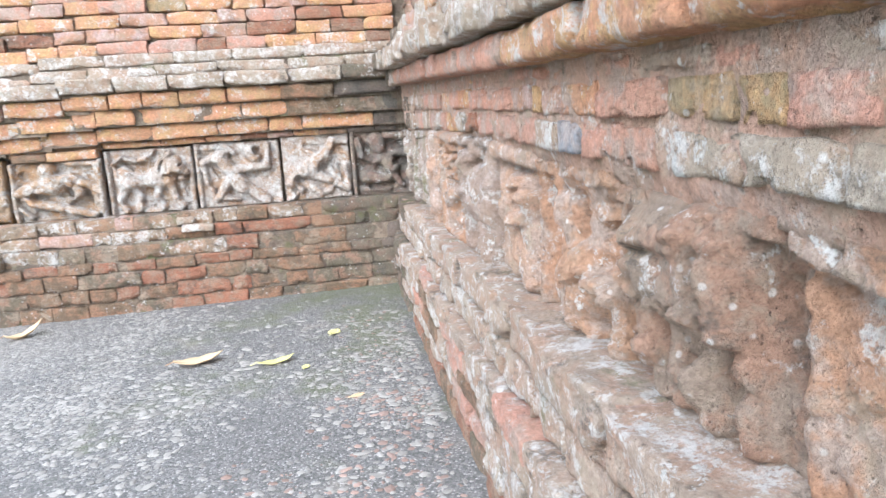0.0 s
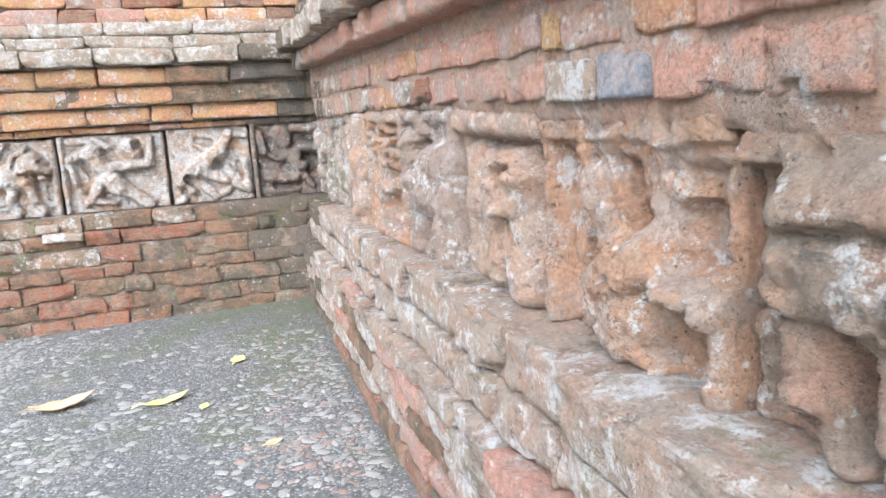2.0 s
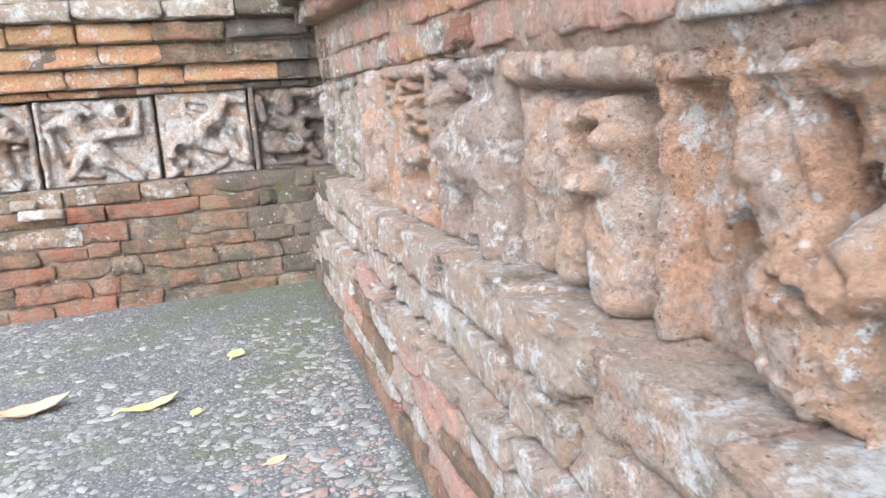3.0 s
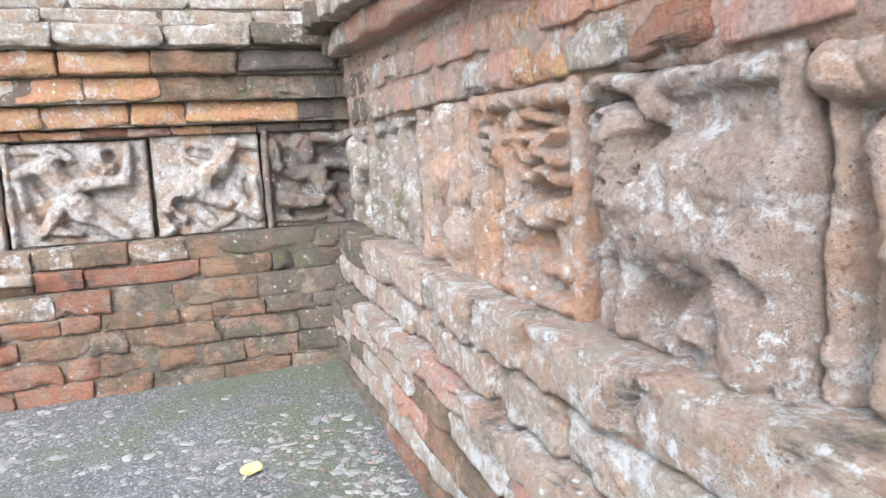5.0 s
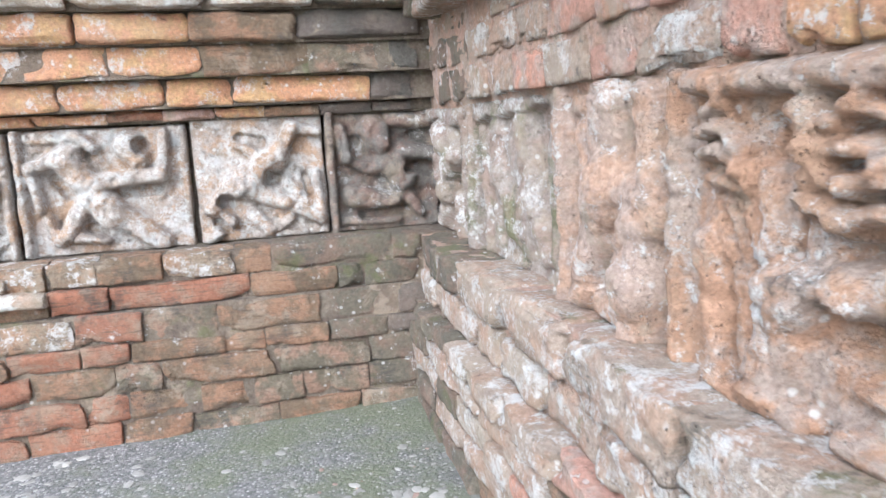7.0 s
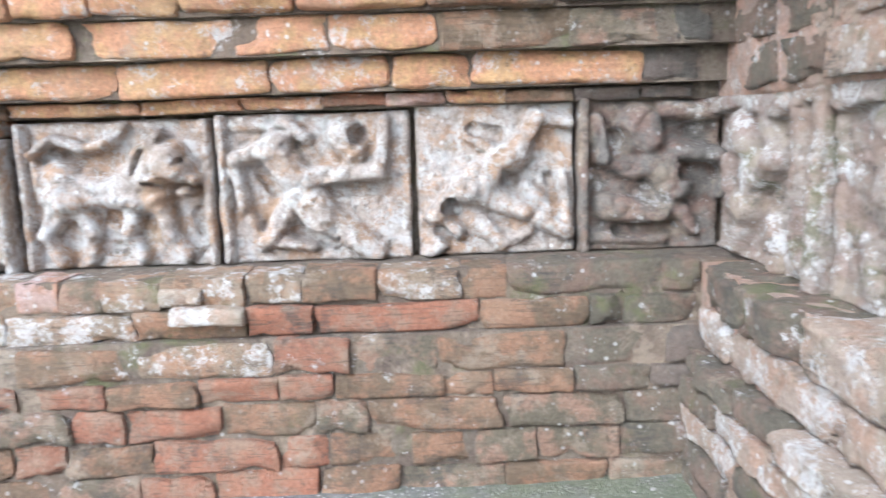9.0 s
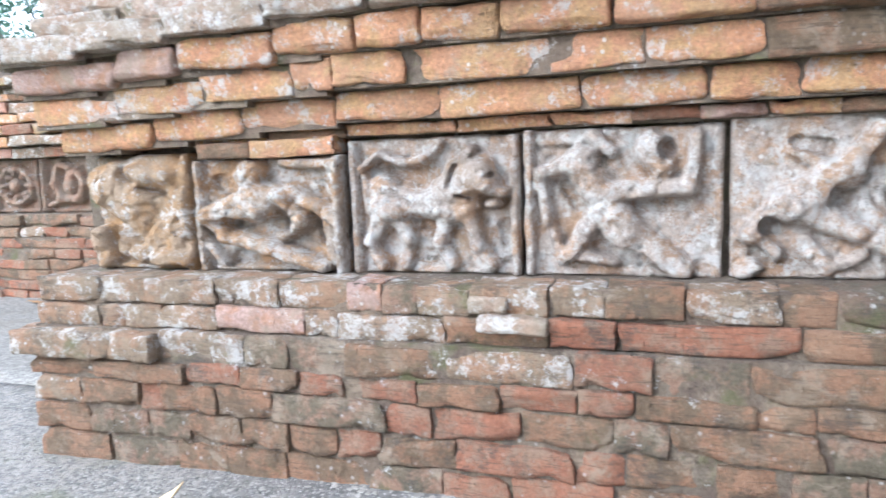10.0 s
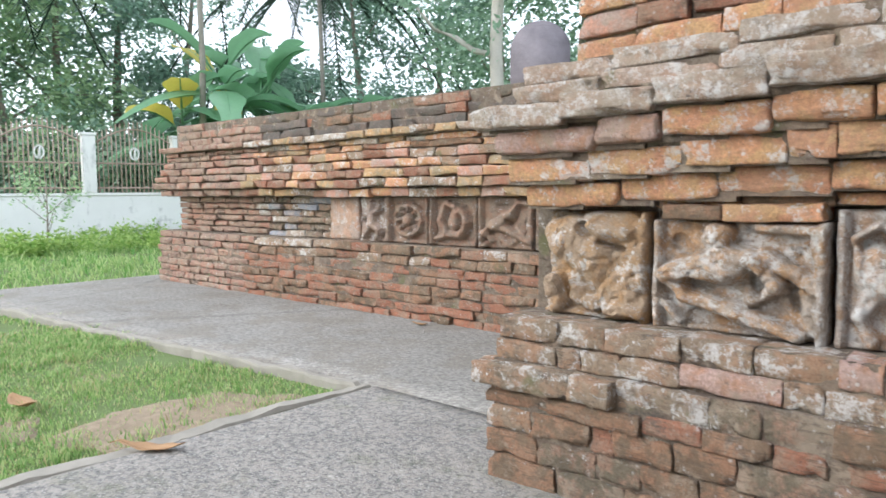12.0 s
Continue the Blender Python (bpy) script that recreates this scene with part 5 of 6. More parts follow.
def tree(label, x, y, height, spread, seed, leaf, leaves=5200, size=0.16, trunk=0.16, bare=0.35, droop=0.3):
    rng = random.Random(seed)
    t = thing("tree", label, "tree", "trees beyond the fence", (x, y, -0.1))
    bm = bmesh.new()
    lean = (rng.uniform(-0.06, 0.06) * height, rng.uniform(-0.06, 0.06) * height)
    line = [Vector((lean[0] * k * k + 0.12 * math.sin(k * 7 + seed), lean[1] * k * k + 0.12 * math.cos(k * 5 + seed), height * 0.9 * k)) for k in (0, 0.12, 0.3, 0.5, 0.7, 0.88, 1)]
    tube(bm, line, [trunk * 1.35, trunk, trunk * 0.85, trunk * 0.65, trunk * 0.45, trunk * 0.28, trunk * 0.1], 9)
    trunk_ob = part("trunk", bm, BARK, t)
    blobs = []
    for k in range(11):
        f = bare + (1 - bare) * (k + 0.5) / 11
        i = min(5, int(f * 6))
        p = line[i].lerp(line[i + 1], f * 6 - i) if i < 6 else line[-1]
        a = k * 2.4 + rng.uniform(-0.5, 0.5)
        r = spread * (1.1 - 0.55 * f) * rng.uniform(0.7, 1.15)
        end = p + Vector((math.cos(a) * r, math.sin(a) * r, height * rng.uniform(0.02, 0.16)))
        bm = bmesh.new()
        mid = p.lerp(end, 0.5) + Vector((0, 0, 0.12 * r))
        tube(bm, [p, mid, end], [trunk * 0.38 * (1.15 - f), trunk * 0.24 * (1.15 - f), 0.012], 6)
        part("limb", bm, BARK, t)
        blobs.append((*end, spread * rng.uniform(0.32, 0.5)))
        blobs.append((*mid, spread * rng.uniform(0.22, 0.34)))
    blobs.append((*line[-1], spread * 0.4))
    leaf_cloud("crown", blobs, leaves, size, leaf, t, seed, droop)
    return t


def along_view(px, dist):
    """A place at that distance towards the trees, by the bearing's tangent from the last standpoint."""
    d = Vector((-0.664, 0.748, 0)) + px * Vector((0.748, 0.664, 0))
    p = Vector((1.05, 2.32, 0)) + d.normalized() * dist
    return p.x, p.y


for i, (b, dist, h, sp, leaf, label) in enumerate((
        (-0.60, 22.5, 7.2, 2.6, LEAF_C, "feathery light-green tree behind the fence"),
        (-0.52, 24, 10.5, 3.0, LEAF_B, "tall leafy tree behind the fence"),
        (-0.44, 24.5, 9.8, 2.3, LEAF_A, "dark dense tree behind the grille fence"),
        (-0.36, 26, 11.5, 3.2, LEAF_A, "dark evergreen tree behind the banana plants"),
        (-0.22, 26, 5.2, 2.0, LEAF_A, "small dark tree with sky showing through"),
        (-0.12, 24, 9.2, 3.0, LEAF_A, "glossy dark-leaved tree above the brick wall"),
        (-0.01, 23, 9.5, 3.0, LEAF_A, "dense dark-leaved tree above the brick wall"),
        (0.09, 20, 9.5, 2.8, LEAF_B, "pale-trunked tree with a bent limb"),
        (0.19, 21, 8.5, 2.8, LEAF_B, "bright-leaved tree above the plinth"),
        (-0.70, 24, 10, 3.0, LEAF_B, "leafy tree at the end of the fence"),
        (0.32, 25, 10, 3.2, LEAF_A, "dark tree behind the plinth"))):
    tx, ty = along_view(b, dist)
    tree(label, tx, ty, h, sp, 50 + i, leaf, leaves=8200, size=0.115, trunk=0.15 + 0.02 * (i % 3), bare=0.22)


def pale_tree(bearing, dist):
    """A pale trunk with one long bent limb, its crown high above."""
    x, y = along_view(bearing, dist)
    t = thing("tree", "pale-barked tree with a long bent limb", "tree", "trees behind the fence", (x, y, -0.1))
    bm = bmesh.new()
    tube(bm, [(0, 0, 0), (0.06, 0.05, 2.2), (-0.02, 0, 4.4), (0.05, 0.06, 6.6), (0.0, 0.0, 9.0)], [0.22, 0.18, 0.155, 0.13, 0.08], 10)
    part("trunk", bm, PALE_BARK, t)
    bm = bmesh.new()
    tube(bm, [(-0.02, 0, 4.3), (-0.45, -0.35, 4.45), (-0.75, -0.62, 4.75), (-1.15, -0.95, 4.95), (-1.5, -1.2, 5.5)], [0.085, 0.07, 0.06, 0.05, 0.03], 8)
    part("limb", bm, PALE_BARK, t)
    blobs = [(0.9 * math.cos(k * 2.4), 0.9 * math.sin(k * 2.4), 6.6 + 0.35 * k, 1.0) for k in range(7)] + [(-1.5, -1.2, 5.7, 0.6)]
    leaf_cloud("crown", blobs, 3200, 0.11, LEAF_B, t, 77)
    return t


pale_tree(0.072, 17.6)


def undergrowth(name, bearings, dist, height, count, leaf, seed, label):
    rng = random.Random(seed)
    blobs = []
    for _ in range(46):
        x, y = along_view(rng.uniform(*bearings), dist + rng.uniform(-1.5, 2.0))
        blobs.append((x, y, rng.uniform(0.2, height), rng.uniform(0.6, 1.1)))
    ob = leaf_cloud(name, blobs, count, 0.13, leaf, None, seed)
    return tagged(ob, label, "bushes", kind="stuff")


undergrowth("undergrowth", (-0.75, 0.4), 26, 3.4, 22000, LEAF_B, 8, "dark thicket beyond the boundary fence")
undergrowth("undergrowth", (-0.75, -0.25), 21.5, 2.2, 16000, LEAF_B, 9, "green shrubs behind the grille fence")


def banana_plant(x, y, height, seed, label, yellow=()):
    rng = random.Random(seed)
    plant = thing("banana_plant", label, "banana plant", "banana plants", (x, y, -0.1))
    bm = bmesh.new()
    tube(bm, [(0, 0, 0), (0.02, 0, height * 0.3), (0, 0.03, height * 0.58)], [0.15, 0.12, 0.07], 10)
    part("stem", bm, BANANA, plant)
    for k in range(10):
        a = k * 2.4 + rng.uniform(-0.3, 0.3)
        up = rng.uniform(0.15, 1.0)
        length = rng.uniform(1.9, 2.7)
        base = Vector((0, 0, height * rng.uniform(0.5, 0.68)))
        out = Vector((math.cos(a), math.sin(a), 0))
        side = Vector((-math.sin(a), math.cos(a), 0))
        vs, fs = [], []
        n = 14
        rib = []
        for i in range(n + 1):
            t = i / n
            p = base + out * length * (t * (1.15 - 0.55 * up)) + Vector((0, 0, length * (t * up * 1.15 - t * t * (0.75 - 0.25 * up))))
            rib.append(p)
            w = 0.0 if t < 0.2 else 0.35 * max(0.0, math.sin(math.pi * ((t - 0.2) / 0.8) ** 0.75)) ** 0.55
            fold = 0.25 + 0.25 * math.sin(k)
            tear = 0.16 * w * math.sin(i * 5.1 + k)
            for s in (-1, -0.5, 0, 0.5, 1):
                vs.append(p + side * s * (w + tear) + Vector((0, 0, fold * abs(s) * w * (1 if up > 0.5 else -0.8))))
        for i in range(n):
            for s in range(4):
                fs.append((i * 5 + s, (i + 1) * 5 + s, (i + 1) * 5 + s + 1, i * 5 + s + 1))
        blade = from_arrays("leaf", vs, fs, BANANA_Y if k in yellow else BANANA, plant)
        if k in yellow:
            blade["label"] = "yellowed dying leaf"
        bm = bmesh.new()
        tube(bm, [p + Vector((0, 0, -0.01)) for p in rib], [0.035 * (1 - 0.8 * i / n) for i in range(n + 1)], 5)
        part("midrib", bm, BANANA, blade)
    return plant


for b, dist, h, seed, label, yellow in (
        (-0.305, 18.3, 5.6, 3, "tall banana plant with a yellowed leaf behind the wall", (1, 4)),
        (-0.25, 19.0, 5.3, 5, "banana plant with broad green leaves", (6,)),
        (-0.19, 18.6, 4.6, 7, "low banana plant with bright green leaves", ()),
        (-0.36, 18.8, 4.4, 9, "banana plant by the fence", (2, 5)),
        (-0.28, 20.2, 6.3, 12, "tall upright banana plant among the others", ()),
        (-0.12, 19.4, 3.9, 14, "small banana plant above the wall", ())):
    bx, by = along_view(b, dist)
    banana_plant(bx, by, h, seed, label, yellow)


def palm(label, x, y, height, seed):
    rng = random.Random(seed)
    p = thing("palm_tree", label, "palm", "", (x, y, -0.1))
    bm = bmesh.new()
    tube(bm, [(0, 0, 0), (0.1, 0.05, height * 0.5), (0.05, 0, height)], [0.085, 0.07, 0.06], 9)
    part("trunk", bm, KERB, p)
    for k in range(13):
        a = k * 2.4
        up = rng.uniform(0.0, 0.7)
        L = rng.uniform(3.4, 4.4)
        out = Vector((math.cos(a), math.sin(a), 0))
        rib = [Vector((0.05, 0, height)) + out * L * t + Vector((0, 0, L * (up * t - 1.05 * t * t))) for t in [i / 12 for i in range(13)]]
        vs, fs = [], []
        side = Vector((-math.sin(a), math.cos(a), 0))
        for i in range(2, 13):
            for j in range(4):
                q = rib[i].lerp(rib[i - 1], j / 4)
                for s in (-1, 1):
                    d = (side * s + (rib[i] - rib[i - 1]).normalized() * 0.8 + Vector((0, 0, -0.55))).normalized()
                    l = 0.95 * (1 - 0.5 * i / 12)
                    w = Vector((0, 0, 0.024))
                    b = len(vs)
                    vs += [q - w, q + w, q + d * l]
                    fs.append((b, b + 1, b + 2))
        frond = from_arrays("frond", vs, fs, FROND, p)
        bm = bmesh.new()
        tube(bm, rib, [0.022] * 13, 5)
        part("midrib", bm, FROND, frond)
    return p


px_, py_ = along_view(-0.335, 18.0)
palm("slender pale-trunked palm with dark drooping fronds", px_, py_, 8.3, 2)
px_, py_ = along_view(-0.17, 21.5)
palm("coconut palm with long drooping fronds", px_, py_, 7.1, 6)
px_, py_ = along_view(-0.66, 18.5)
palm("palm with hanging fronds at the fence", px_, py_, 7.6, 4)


def sapling(x, y, height, seed):
    rng = random.Random(seed)
    s = thing("sapling", "spindly sapling before the whitewashed wall", "sapling", "", (x, y, -0.1))
    bm = bmesh.new()
    tube(bm, [(0, 0, 0), (0.03, 0.02, height * 0.5), (0, 0.04, height)], [0.018, 0.013, 0.005], 6)
    part("trunk", bm, BARK, s)
    blobs = []
    for k in range(7):
        a = k * 2.4
        z = height * (0.3 + 0.08 * k)
        end = Vector((0.45 * math.cos(a), 0.45 * math.sin(a), z + 0.4))
        bm = bmesh.new()
        tube(bm, [(0.01, 0.02, z), end], [0.008, 0.003], 5)
        part("twig", bm, BARK, s)
        blobs.append((*end, 0.22))
    leaf_cloud("leaves", blobs, 420, 0.045, LEAF_C, s, seed)


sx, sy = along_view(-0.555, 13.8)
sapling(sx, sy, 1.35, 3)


def hedge(x0, x1, y0, y1, height, count, seed, label):
    rng = random.Random(seed)
    blobs = [(rng.uniform(x0, x1), rng.uniform(y0, y1), rng.uniform(0, height * 0.5), height * 0.5) for _ in range(90)]
    return tagged(leaf_cloud("hedge", blobs, count, 0.05, HEDGE_LEAF, None, seed, 0.0), label, "hedge", kind="stuff")


hedge(-14.6, -13.6, 4.0, 14.0, 0.35, 9000, 2, "low leafy border along the boundary wall")
hedge(-12.4, -11.4, 3.5, 13.5, 0.28, 9000, 3, "low bright-green border plants in the lawn")


# ---- the stone stele standing on the terrace ----
def stele(x, y, z, turn):
    ob_bm = bmesh.new()
    n = 18
    outline = [(-0.24, 0.0)] + [(-0.24 * math.cos(math.pi * k / n), 0.50 + 0.24 * math.sin(math.pi * k / n)) for k in range(n + 1)] + [(0.24, 0.0)]
    front = [ob_bm.verts.new((a, -0.10 + (0.02 if b > 0.2 else 0), b)) for a, b in outline]
    backs = [ob_bm.verts.new((a * 0.92, 0.10, b * 0.98)) for a, b in outline]
    ob_bm.faces.new(front)
    ob_bm.faces.new(backs[::-1])
    for k in range(len(outline)):
        m = (k + 1) % len(outline)
        ob_bm.faces.new((front[m], front[k], backs[k], backs[m]))
    bmesh.ops.create_uvsphere(ob_bm, u_segments=14, v_segments=10, radius=1.0, matrix=Matrix.Translation((0.04, -0.07, 0.24)) @ Matrix.Diagonal((0.12, 0.03, 0.26, 1)))
    bmesh.ops.recalc_face_normals(ob_bm, faces=ob_bm.faces[:])
    ob = part("stone_stele", ob_bm, STELE, None)
    ob.matrix_basis = pose(x, y, z, 0, 0, turn)
    return tagged(ob, "grey stone stele with rounded top on the terrace", "stele")


stele(-2.33, 7.32, 1.61, 30)


# ---- bricks of the walls ----
rng = random.Random(12)


def wavy(x):
    """Hand-laid courses drift a little up and down."""
    return 0.009 * noise.noise(Vector((x * 1.7, 0.3, 0)))


N = wall_north
BASE = B_FACE - 0.215
# courses end east in m and d: stain plus the corner's shade in colour
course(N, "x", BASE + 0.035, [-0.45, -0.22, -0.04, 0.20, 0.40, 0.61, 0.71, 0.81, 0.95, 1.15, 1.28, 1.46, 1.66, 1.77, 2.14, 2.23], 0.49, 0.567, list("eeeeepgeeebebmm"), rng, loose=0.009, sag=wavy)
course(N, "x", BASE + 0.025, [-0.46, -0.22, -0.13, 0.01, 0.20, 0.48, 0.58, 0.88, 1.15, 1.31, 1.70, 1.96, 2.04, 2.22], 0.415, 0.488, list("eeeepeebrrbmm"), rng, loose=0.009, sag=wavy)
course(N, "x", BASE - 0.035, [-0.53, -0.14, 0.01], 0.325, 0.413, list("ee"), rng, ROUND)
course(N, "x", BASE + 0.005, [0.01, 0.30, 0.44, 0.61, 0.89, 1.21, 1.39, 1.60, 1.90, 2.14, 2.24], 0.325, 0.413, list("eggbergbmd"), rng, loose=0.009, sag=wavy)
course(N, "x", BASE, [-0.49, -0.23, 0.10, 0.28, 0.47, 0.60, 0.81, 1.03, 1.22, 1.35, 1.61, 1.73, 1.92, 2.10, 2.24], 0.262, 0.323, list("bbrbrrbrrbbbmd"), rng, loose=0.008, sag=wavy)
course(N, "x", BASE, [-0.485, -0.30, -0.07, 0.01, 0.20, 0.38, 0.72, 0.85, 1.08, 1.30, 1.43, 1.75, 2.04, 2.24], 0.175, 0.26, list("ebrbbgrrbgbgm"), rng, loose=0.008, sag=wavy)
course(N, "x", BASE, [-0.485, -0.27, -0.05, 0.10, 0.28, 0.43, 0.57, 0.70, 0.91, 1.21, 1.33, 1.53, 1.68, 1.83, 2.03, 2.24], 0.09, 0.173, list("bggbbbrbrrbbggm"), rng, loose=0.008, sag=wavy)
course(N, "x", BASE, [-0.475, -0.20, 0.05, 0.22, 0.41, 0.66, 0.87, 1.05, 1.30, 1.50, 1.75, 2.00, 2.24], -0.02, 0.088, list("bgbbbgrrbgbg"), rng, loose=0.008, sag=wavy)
course(N, "x", B_FACE - 0.015, [0.04, 0.30, 0.55, 0.71, 0.88, 1.13, 1.33, 1.49, 1.64, 1.79, 1.96, 2.13, 2.26], 0.948, 0.983, list("oboooorpobdd"), rng, sag=settle)
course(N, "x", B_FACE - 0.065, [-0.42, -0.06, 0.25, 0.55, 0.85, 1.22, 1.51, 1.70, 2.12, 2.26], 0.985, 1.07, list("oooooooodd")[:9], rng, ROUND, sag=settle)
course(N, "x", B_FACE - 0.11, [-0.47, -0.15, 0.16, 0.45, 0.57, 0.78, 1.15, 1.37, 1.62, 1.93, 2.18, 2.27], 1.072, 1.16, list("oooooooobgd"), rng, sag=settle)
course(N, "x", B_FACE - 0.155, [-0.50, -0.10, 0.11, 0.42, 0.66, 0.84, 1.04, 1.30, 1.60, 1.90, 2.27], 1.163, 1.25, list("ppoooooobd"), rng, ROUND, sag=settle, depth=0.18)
course(N, "x", B_FACE - 0.20, [-0.57, -0.20, 0.10, 0.42, 0.71, 1.00, 1.30, 1.65, 1.95, 2.27], 1.253, 1.335, list("wwwwwwwwm"), rng, sag=settle, depth=0.2)
course(N, "x", B_FACE - 0.095, joints(-0.46, 2.27, rng, 0.34), 1.337, 1.40, "wwwh", rng, sag=settle)
course(N, "x", B_FACE - 0.065, joints(-0.43, 2.27, rng, 0.34), 1.402, 1.47, "wwhw", rng, sag=settle)
for k in range(7):
    course(N, "x", B_FACE + 0.05 + 0.012 * k, joints(-0.30, 2.30, rng, 0.23), 1.472 + 0.078 * k, 1.548 + 0.078 * k, "oorspoyo", rng, loose=0.008, sag=lambda x, f=1 - k / 7: settle(x) * f)

E = wall_east
LOW, HIGH = -0.35, 4.28
FLUSH = [worn_brick(120 + i, 6, (0.18, 0.10, 0.065), 0.003, 0.0032, 0.02, 0.018) for i in range(12)]


CRAG = [worn_brick(160 + i, 9, (0.26, 0.16, 0.09), 0.005, 0.0075, 0.05, 0.026) for i in range(12)]


def moss_shade(codes, y):
    """In the last stretch before the corner bricks turn mossy, darkened to hold its shade."""
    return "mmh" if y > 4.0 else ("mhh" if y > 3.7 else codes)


def east_course(face, ys, z0, z1, codes, **kw):
    for n, (a, b) in enumerate(zip(ys, ys[1:])):
        code = codes[n] if isinstance(codes, list) else rng.choice(moss_shade(codes, (a + b) / 2))
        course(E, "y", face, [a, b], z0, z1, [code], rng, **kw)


for k, (z0, z1) in enumerate(((-0.02, 0.075), (0.077, 0.15), (0.152, 0.225), (0.227, 0.30))):
    east_course(A_FACE - 0.124, joints(LOW, HIGH, rng, 0.25), z0, z1, "hhwhsb" if k else "bbrg", shapes=CRAG if k == 3 else NEAR, loose=0.006)
east_course(A_FACE - 0.13, joints(LOW, HIGH - 0.02, rng, 0.23), 0.302, 0.362, "hhwhhhs", shapes=CRAG, loose=0.010)
east_course(A_FACE - 0.088, joints(LOW, HIGH, rng, 0.22), 0.364, 0.455, "hhwhhhs", shapes=CRAG, loose=0.010)
east_course(A_FACE - 0.092, joints(LOW, HIGH - 0.03, rng, 0.30), 0.457, 0.562, "hhhhhhs", shapes=CRAG, loose=0.014, depth=0.2)


def foot(y):
    """Top of the carved panels: it falls towards the south."""
    return 0.95 - 0.045 * min(1, max(0, (2.3 - y) / 1.4))


def brow(y):
    """Underside of the cornice: it climbs evenly towards the corner."""
    return 1.18 + 0.033 * (y - 3.7)


# three courses of small bricks between panels and cornice, laid flush in lime
# their north ends turn to m: moss plus the corner's shade in colour
UPPER = [
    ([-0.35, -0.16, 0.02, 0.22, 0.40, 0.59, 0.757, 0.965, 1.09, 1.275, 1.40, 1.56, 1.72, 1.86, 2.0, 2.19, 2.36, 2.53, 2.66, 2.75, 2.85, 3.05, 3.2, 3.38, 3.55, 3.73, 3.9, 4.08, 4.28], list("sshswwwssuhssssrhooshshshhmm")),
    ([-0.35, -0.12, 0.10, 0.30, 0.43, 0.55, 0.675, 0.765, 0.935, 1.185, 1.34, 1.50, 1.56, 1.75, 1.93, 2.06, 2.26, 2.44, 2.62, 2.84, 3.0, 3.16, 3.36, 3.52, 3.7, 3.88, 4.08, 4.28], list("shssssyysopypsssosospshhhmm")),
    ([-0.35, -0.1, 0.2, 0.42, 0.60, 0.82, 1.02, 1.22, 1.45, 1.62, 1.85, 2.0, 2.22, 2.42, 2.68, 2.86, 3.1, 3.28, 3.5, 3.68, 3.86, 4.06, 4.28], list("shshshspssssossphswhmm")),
]
def mortar_bed():
    """Lime bedding worn flush with the small bricks, with a ragged lower edge over the panels."""
    vs, fs = [], []
    ny, nz = 330, 20
    for j in range(nz + 1):
        for i in range(ny + 1):
            y = -0.36 + 4.64 * i / ny
            low = foot(y) - 0.012 - 0.016 * min(1, max(0, (2.07 - y) * 9)) - 0.012 * min(1, max(0, (1.16 - y) * 9)) + 0.008 * noise.noise(Vector((y * 7, 0, 3))) + 0.006 * noise.noise(Vector((y * 23, 0, 3)))
            z = low + (brow(y) + 0.012 - low) * j / nz
            p = Vector((0, y, z))
            x = A_FACE - 0.011 + 0.007 * noise.noise(p * 16) + 0.005 * noise.noise(p * 44) + 0.003 * noise.noise(p * 110) + 0.02 * (1 - j / nz) ** 6
            vs.append((x, y, z))
    n1 = ny + 1
    fs = [(j * n1 + i + 1, j * n1 + i, (j + 1) * n1 + i, (j + 1) * n1 + i + 1) for j in range(nz) for i in range(ny)]
    base = len(vs)
    vs += [(A_FACE + 0.09, vs[i][1], vs[i][2]) for i in range(n1)]
    fs += [(i, i + 1, base + i + 1, base + i) for i in range(ny)]
    return from_arrays("mortar_bed", vs, fs, LIME, E)


mortar_bed()
STEP = (0.0, 0.41, 0.79, 1.0)
for k, (ys, codes) in enumerate(UPPER):
    for a, b, code in zip(ys, ys[1:], codes):
        mid = (a + b) / 2
        low, up = foot(mid), brow(mid) - 0.006
        lay(E, "y", A_FACE - 0.006 - (0.010, 0.013, 0.006)[k], a, b, low + (up - low) * STEP[k], low + (up - low) * STEP[k + 1], BRICK[code], FLUSH, rng, depth=0.10, joint=0.010, loose=0.005)


def worn_back(y):
    """Towards its south end the cornice is worn to a shallow swell."""
    return min(1, max(0, (2.6 - y) / 1.6))


def east_cornice(off, back, ys, z, height, codes, **kw):
    for a, b in zip(ys, ys[1:]):
        mid = (a + b) / 2
        lift = brow(mid) - 1.18
        course(E, "y", A_FACE - off + back * worn_back(mid), [a, b], z + lift, z + height + lift, [rng.choice(moss_shade(codes, mid - 0.1))], rng, **kw)


east_cornice(0.10, 0.025, joints(LOW, HIGH - 0.08, rng, 0.27), 1.178, 0.080, "osos", shapes=ROUND, depth=0.22, loose=0.008)
east_cornice(0.165, 0.075, joints(LOW, HIGH - 0.1, rng, 0.20), 1.26, 0.092, "wwwh", depth=0.28, loose=0.012)
east_cornice(0.08, 0.0, joints(LOW, HIGH, rng, 0.3), 1.354, 0.068, "wwp", depth=0.2)
east_cornice(0.06, 0.0, joints(LOW, HIGH, rng, 0.3), 1.424, 0.068, "wpo", depth=0.2)
lay(N, "x", B_FACE - 0.05, 0.07, 0.26, 0.902, 0.95, BRICK["b"], ROUND, rng)
lay(N, "x", B_FACE - 0.04, 0.26, 0.53, 0.90, 0.955, BRICK["o"], NEAR, rng)
lay(N, "x", BASE + 0.02, 0.945, 1.05, 0.495, 0.545, BRICK["w"], ROUND, rng)
lay(N, "x", BASE + 0.0, 0.97, 1.15, 0.452, 0.497, BRICK["w"], ROUND, rng)


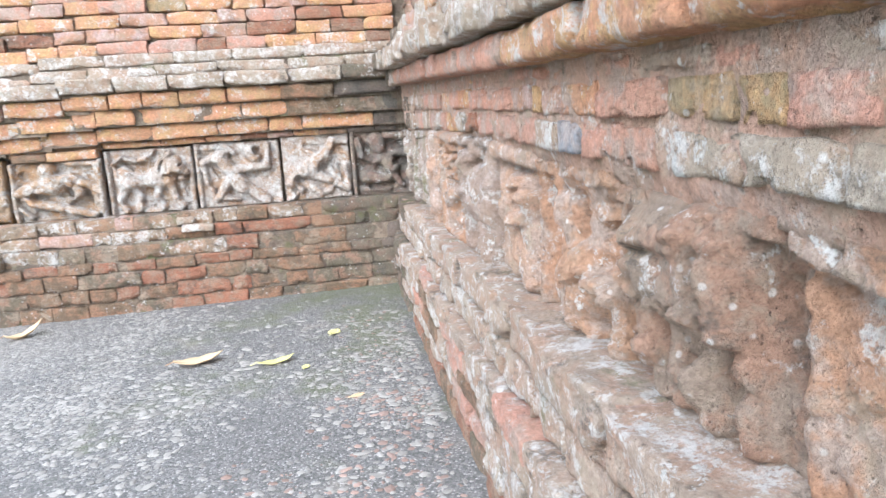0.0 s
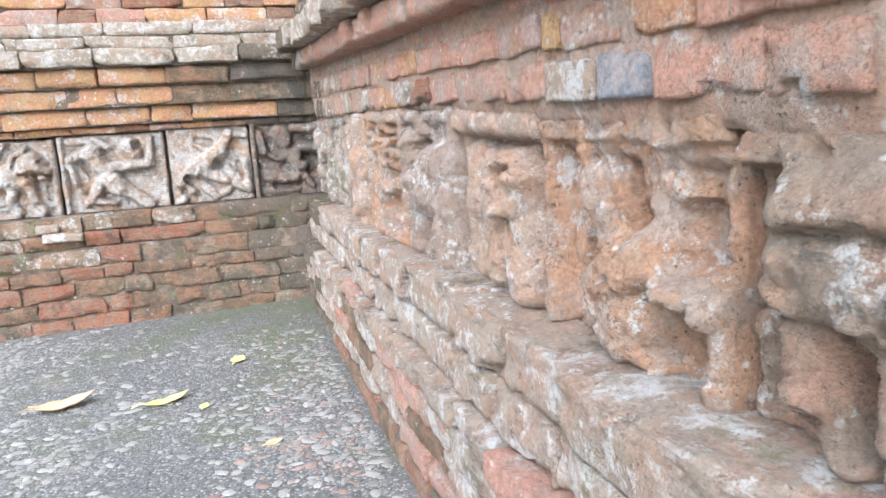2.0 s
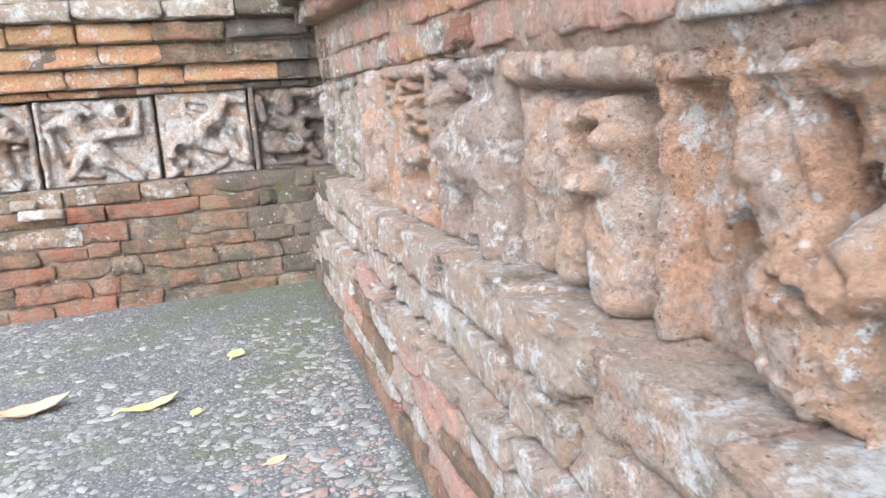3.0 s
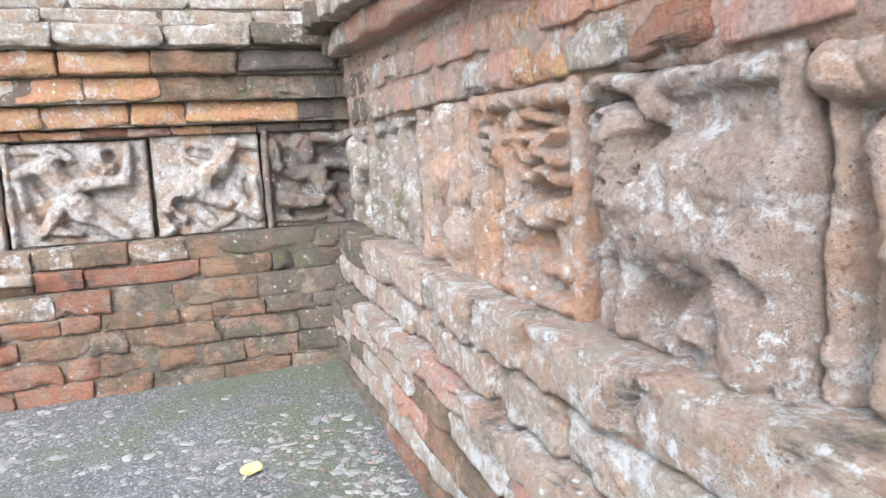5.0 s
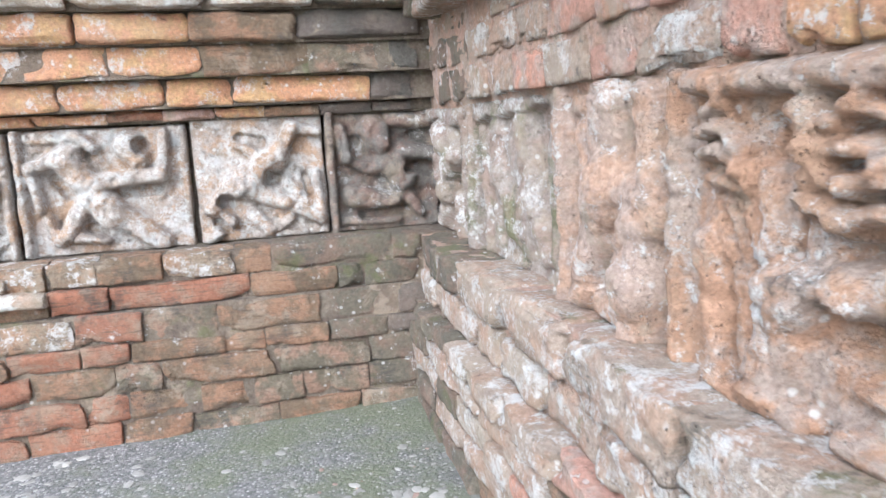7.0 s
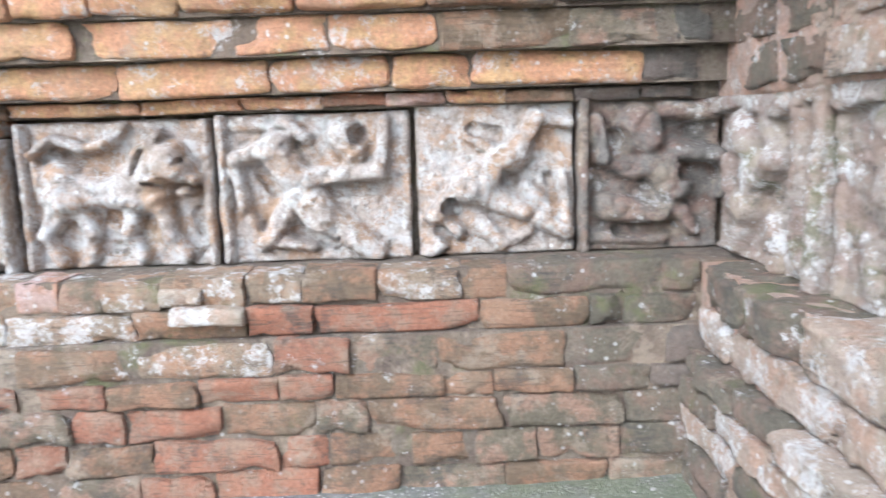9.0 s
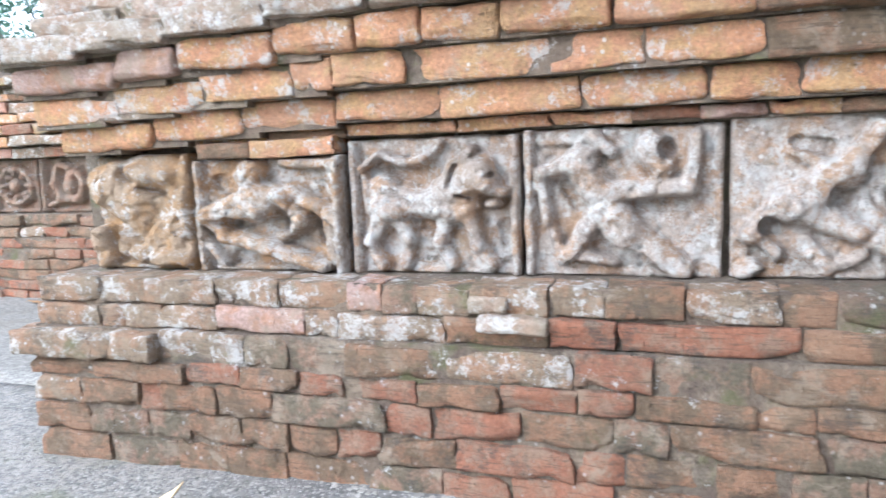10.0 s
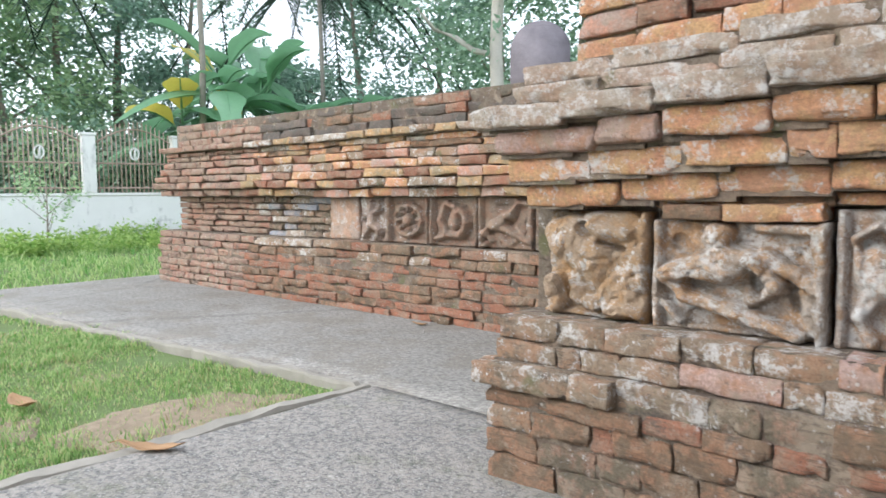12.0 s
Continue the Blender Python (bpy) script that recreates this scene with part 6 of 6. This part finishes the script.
# upper-body courses above the ones near the eye, unseen, added to shade the corner
def stack(parent, along, face, x0, x1, z0, rows, seed):
    r = random.Random(seed)
    vs, fs = [], []
    for k in range(rows):
        xs = joints(x0, x1, r, 0.23)
        for a, b in zip(xs, xs[1:]):
            me, base, out = r.choice(FAR), len(vs), r.uniform(-0.012, 0.012)
            for v in me.vertices:
                p, q, z = (a + b) / 2 + v.co.x * (b - a - 0.006), face + 0.07 + out + v.co.y * 0.14, z0 + 0.078 * (k + 0.5) + v.co.z * 0.073
                vs.append((p, q, z) if along == "x" else (q, p, z))
            for f in me.polygons:
                ids = [base + i for i in f.vertices]
                fs.append(ids if along == "x" else ids[::-1])
    return tagged(from_arrays("brickwork", vs, fs, FAR_BRICK, parent), kind="stuff")


stack(N, "x", B_FACE + 0.15, -0.20, 2.46, 2.02, 12, 5)
stack(E, "y", A_FACE + 0.05, -0.35, 4.5, 1.50, 7, 6)
stack(E, "y", A_FACE + 0.15, -0.35, 4.6, 2.04, 12, 7)


# the far wall: its bricks nearest the opening are single, the rest joined
def far_course(off, x0, x1, z0, z1, codes, rng, single):
    global spare
    xs = joints(x0 - off, x1, rng, 0.25, 0.06)
    for a, b in zip(xs, xs[1:]):
        if single and a > -5.2:
            drift = 0.016 * noise.noise(Vector((a * 0.9, z0 * 2.0, 4))) + 0.007 * noise.noise(Vector((a * 3.1, z0 * 9.0, 8)))
            lay(wall_far, "x", C_FACE - off, a, b, z0 + drift, z1 + drift, BRICK[rng.choice(codes)], FAR, rng, loose=0.016, joint=0.002)
        else:
            spare.append((a, b, C_FACE - off + rng.uniform(-0.014, 0.014), z0, z1))


spare = []
C0, C1 = -6.72, -0.40
for k in range(6):
    far_course(0.185 - 0.004 * k, C0, C1, -0.02 + 0.072 * k, 0.05 + 0.072 * k, "rrbrrb", rng, True)
for k in range(2):
    far_course(0.16, C0, C1, 0.415 + 0.078 * k, 0.49 + 0.078 * k, "gewrb" if k else "reb", rng, True)
for k in range(6):
    far_course((-0.03 if k % 2 else 0.0) + 0.02 * (k == 5), C0, -4.0, 0.572 + 0.0625 * k, 0.632 + 0.0625 * k, "guew", rng, True)
for k in range(5):
    far_course((0.14, 0.19, 0.18, 0.14, 0.11)[k], C0, C1, 0.95 + 0.075 * k, 1.022 + 0.075 * k, "rosrye", rng, True)
for k in range(2):
    far_course(0.08, C0, C1, 1.327 + 0.052 * k, 1.377 + 0.052 * k, "rwyob", rng, True)
far_course(0.15, C0, C1, 1.431, 1.492, "ewwy", rng, True)
for k in range(3):
    far_course(0.02 - 0.01 * k, C0 + 0.08, C1, 1.494 + 0.083 * k, 1.575 + 0.083 * k, "ddbr" if k < 2 else "rmdm", rng, True)
vs, fs = [], []
for n, (a, b, face, z0, z1) in enumerate(spare):
    me = FAR[n % len(FAR)]
    base = len(vs)
    for v in me.vertices:
        vs.append(((a + b) / 2 + v.co.x * (b - a - 0.008), face + 0.07 + v.co.y * 0.14, (z0 + z1) / 2 + v.co.z * (z1 - z0 - 0.006)))
    fs += [[base + i for i in p.vertices] for p in me.polygons]
rest = tagged(from_arrays("brickwork", vs, fs, FAR_BRICK, wall_far), kind="stuff")
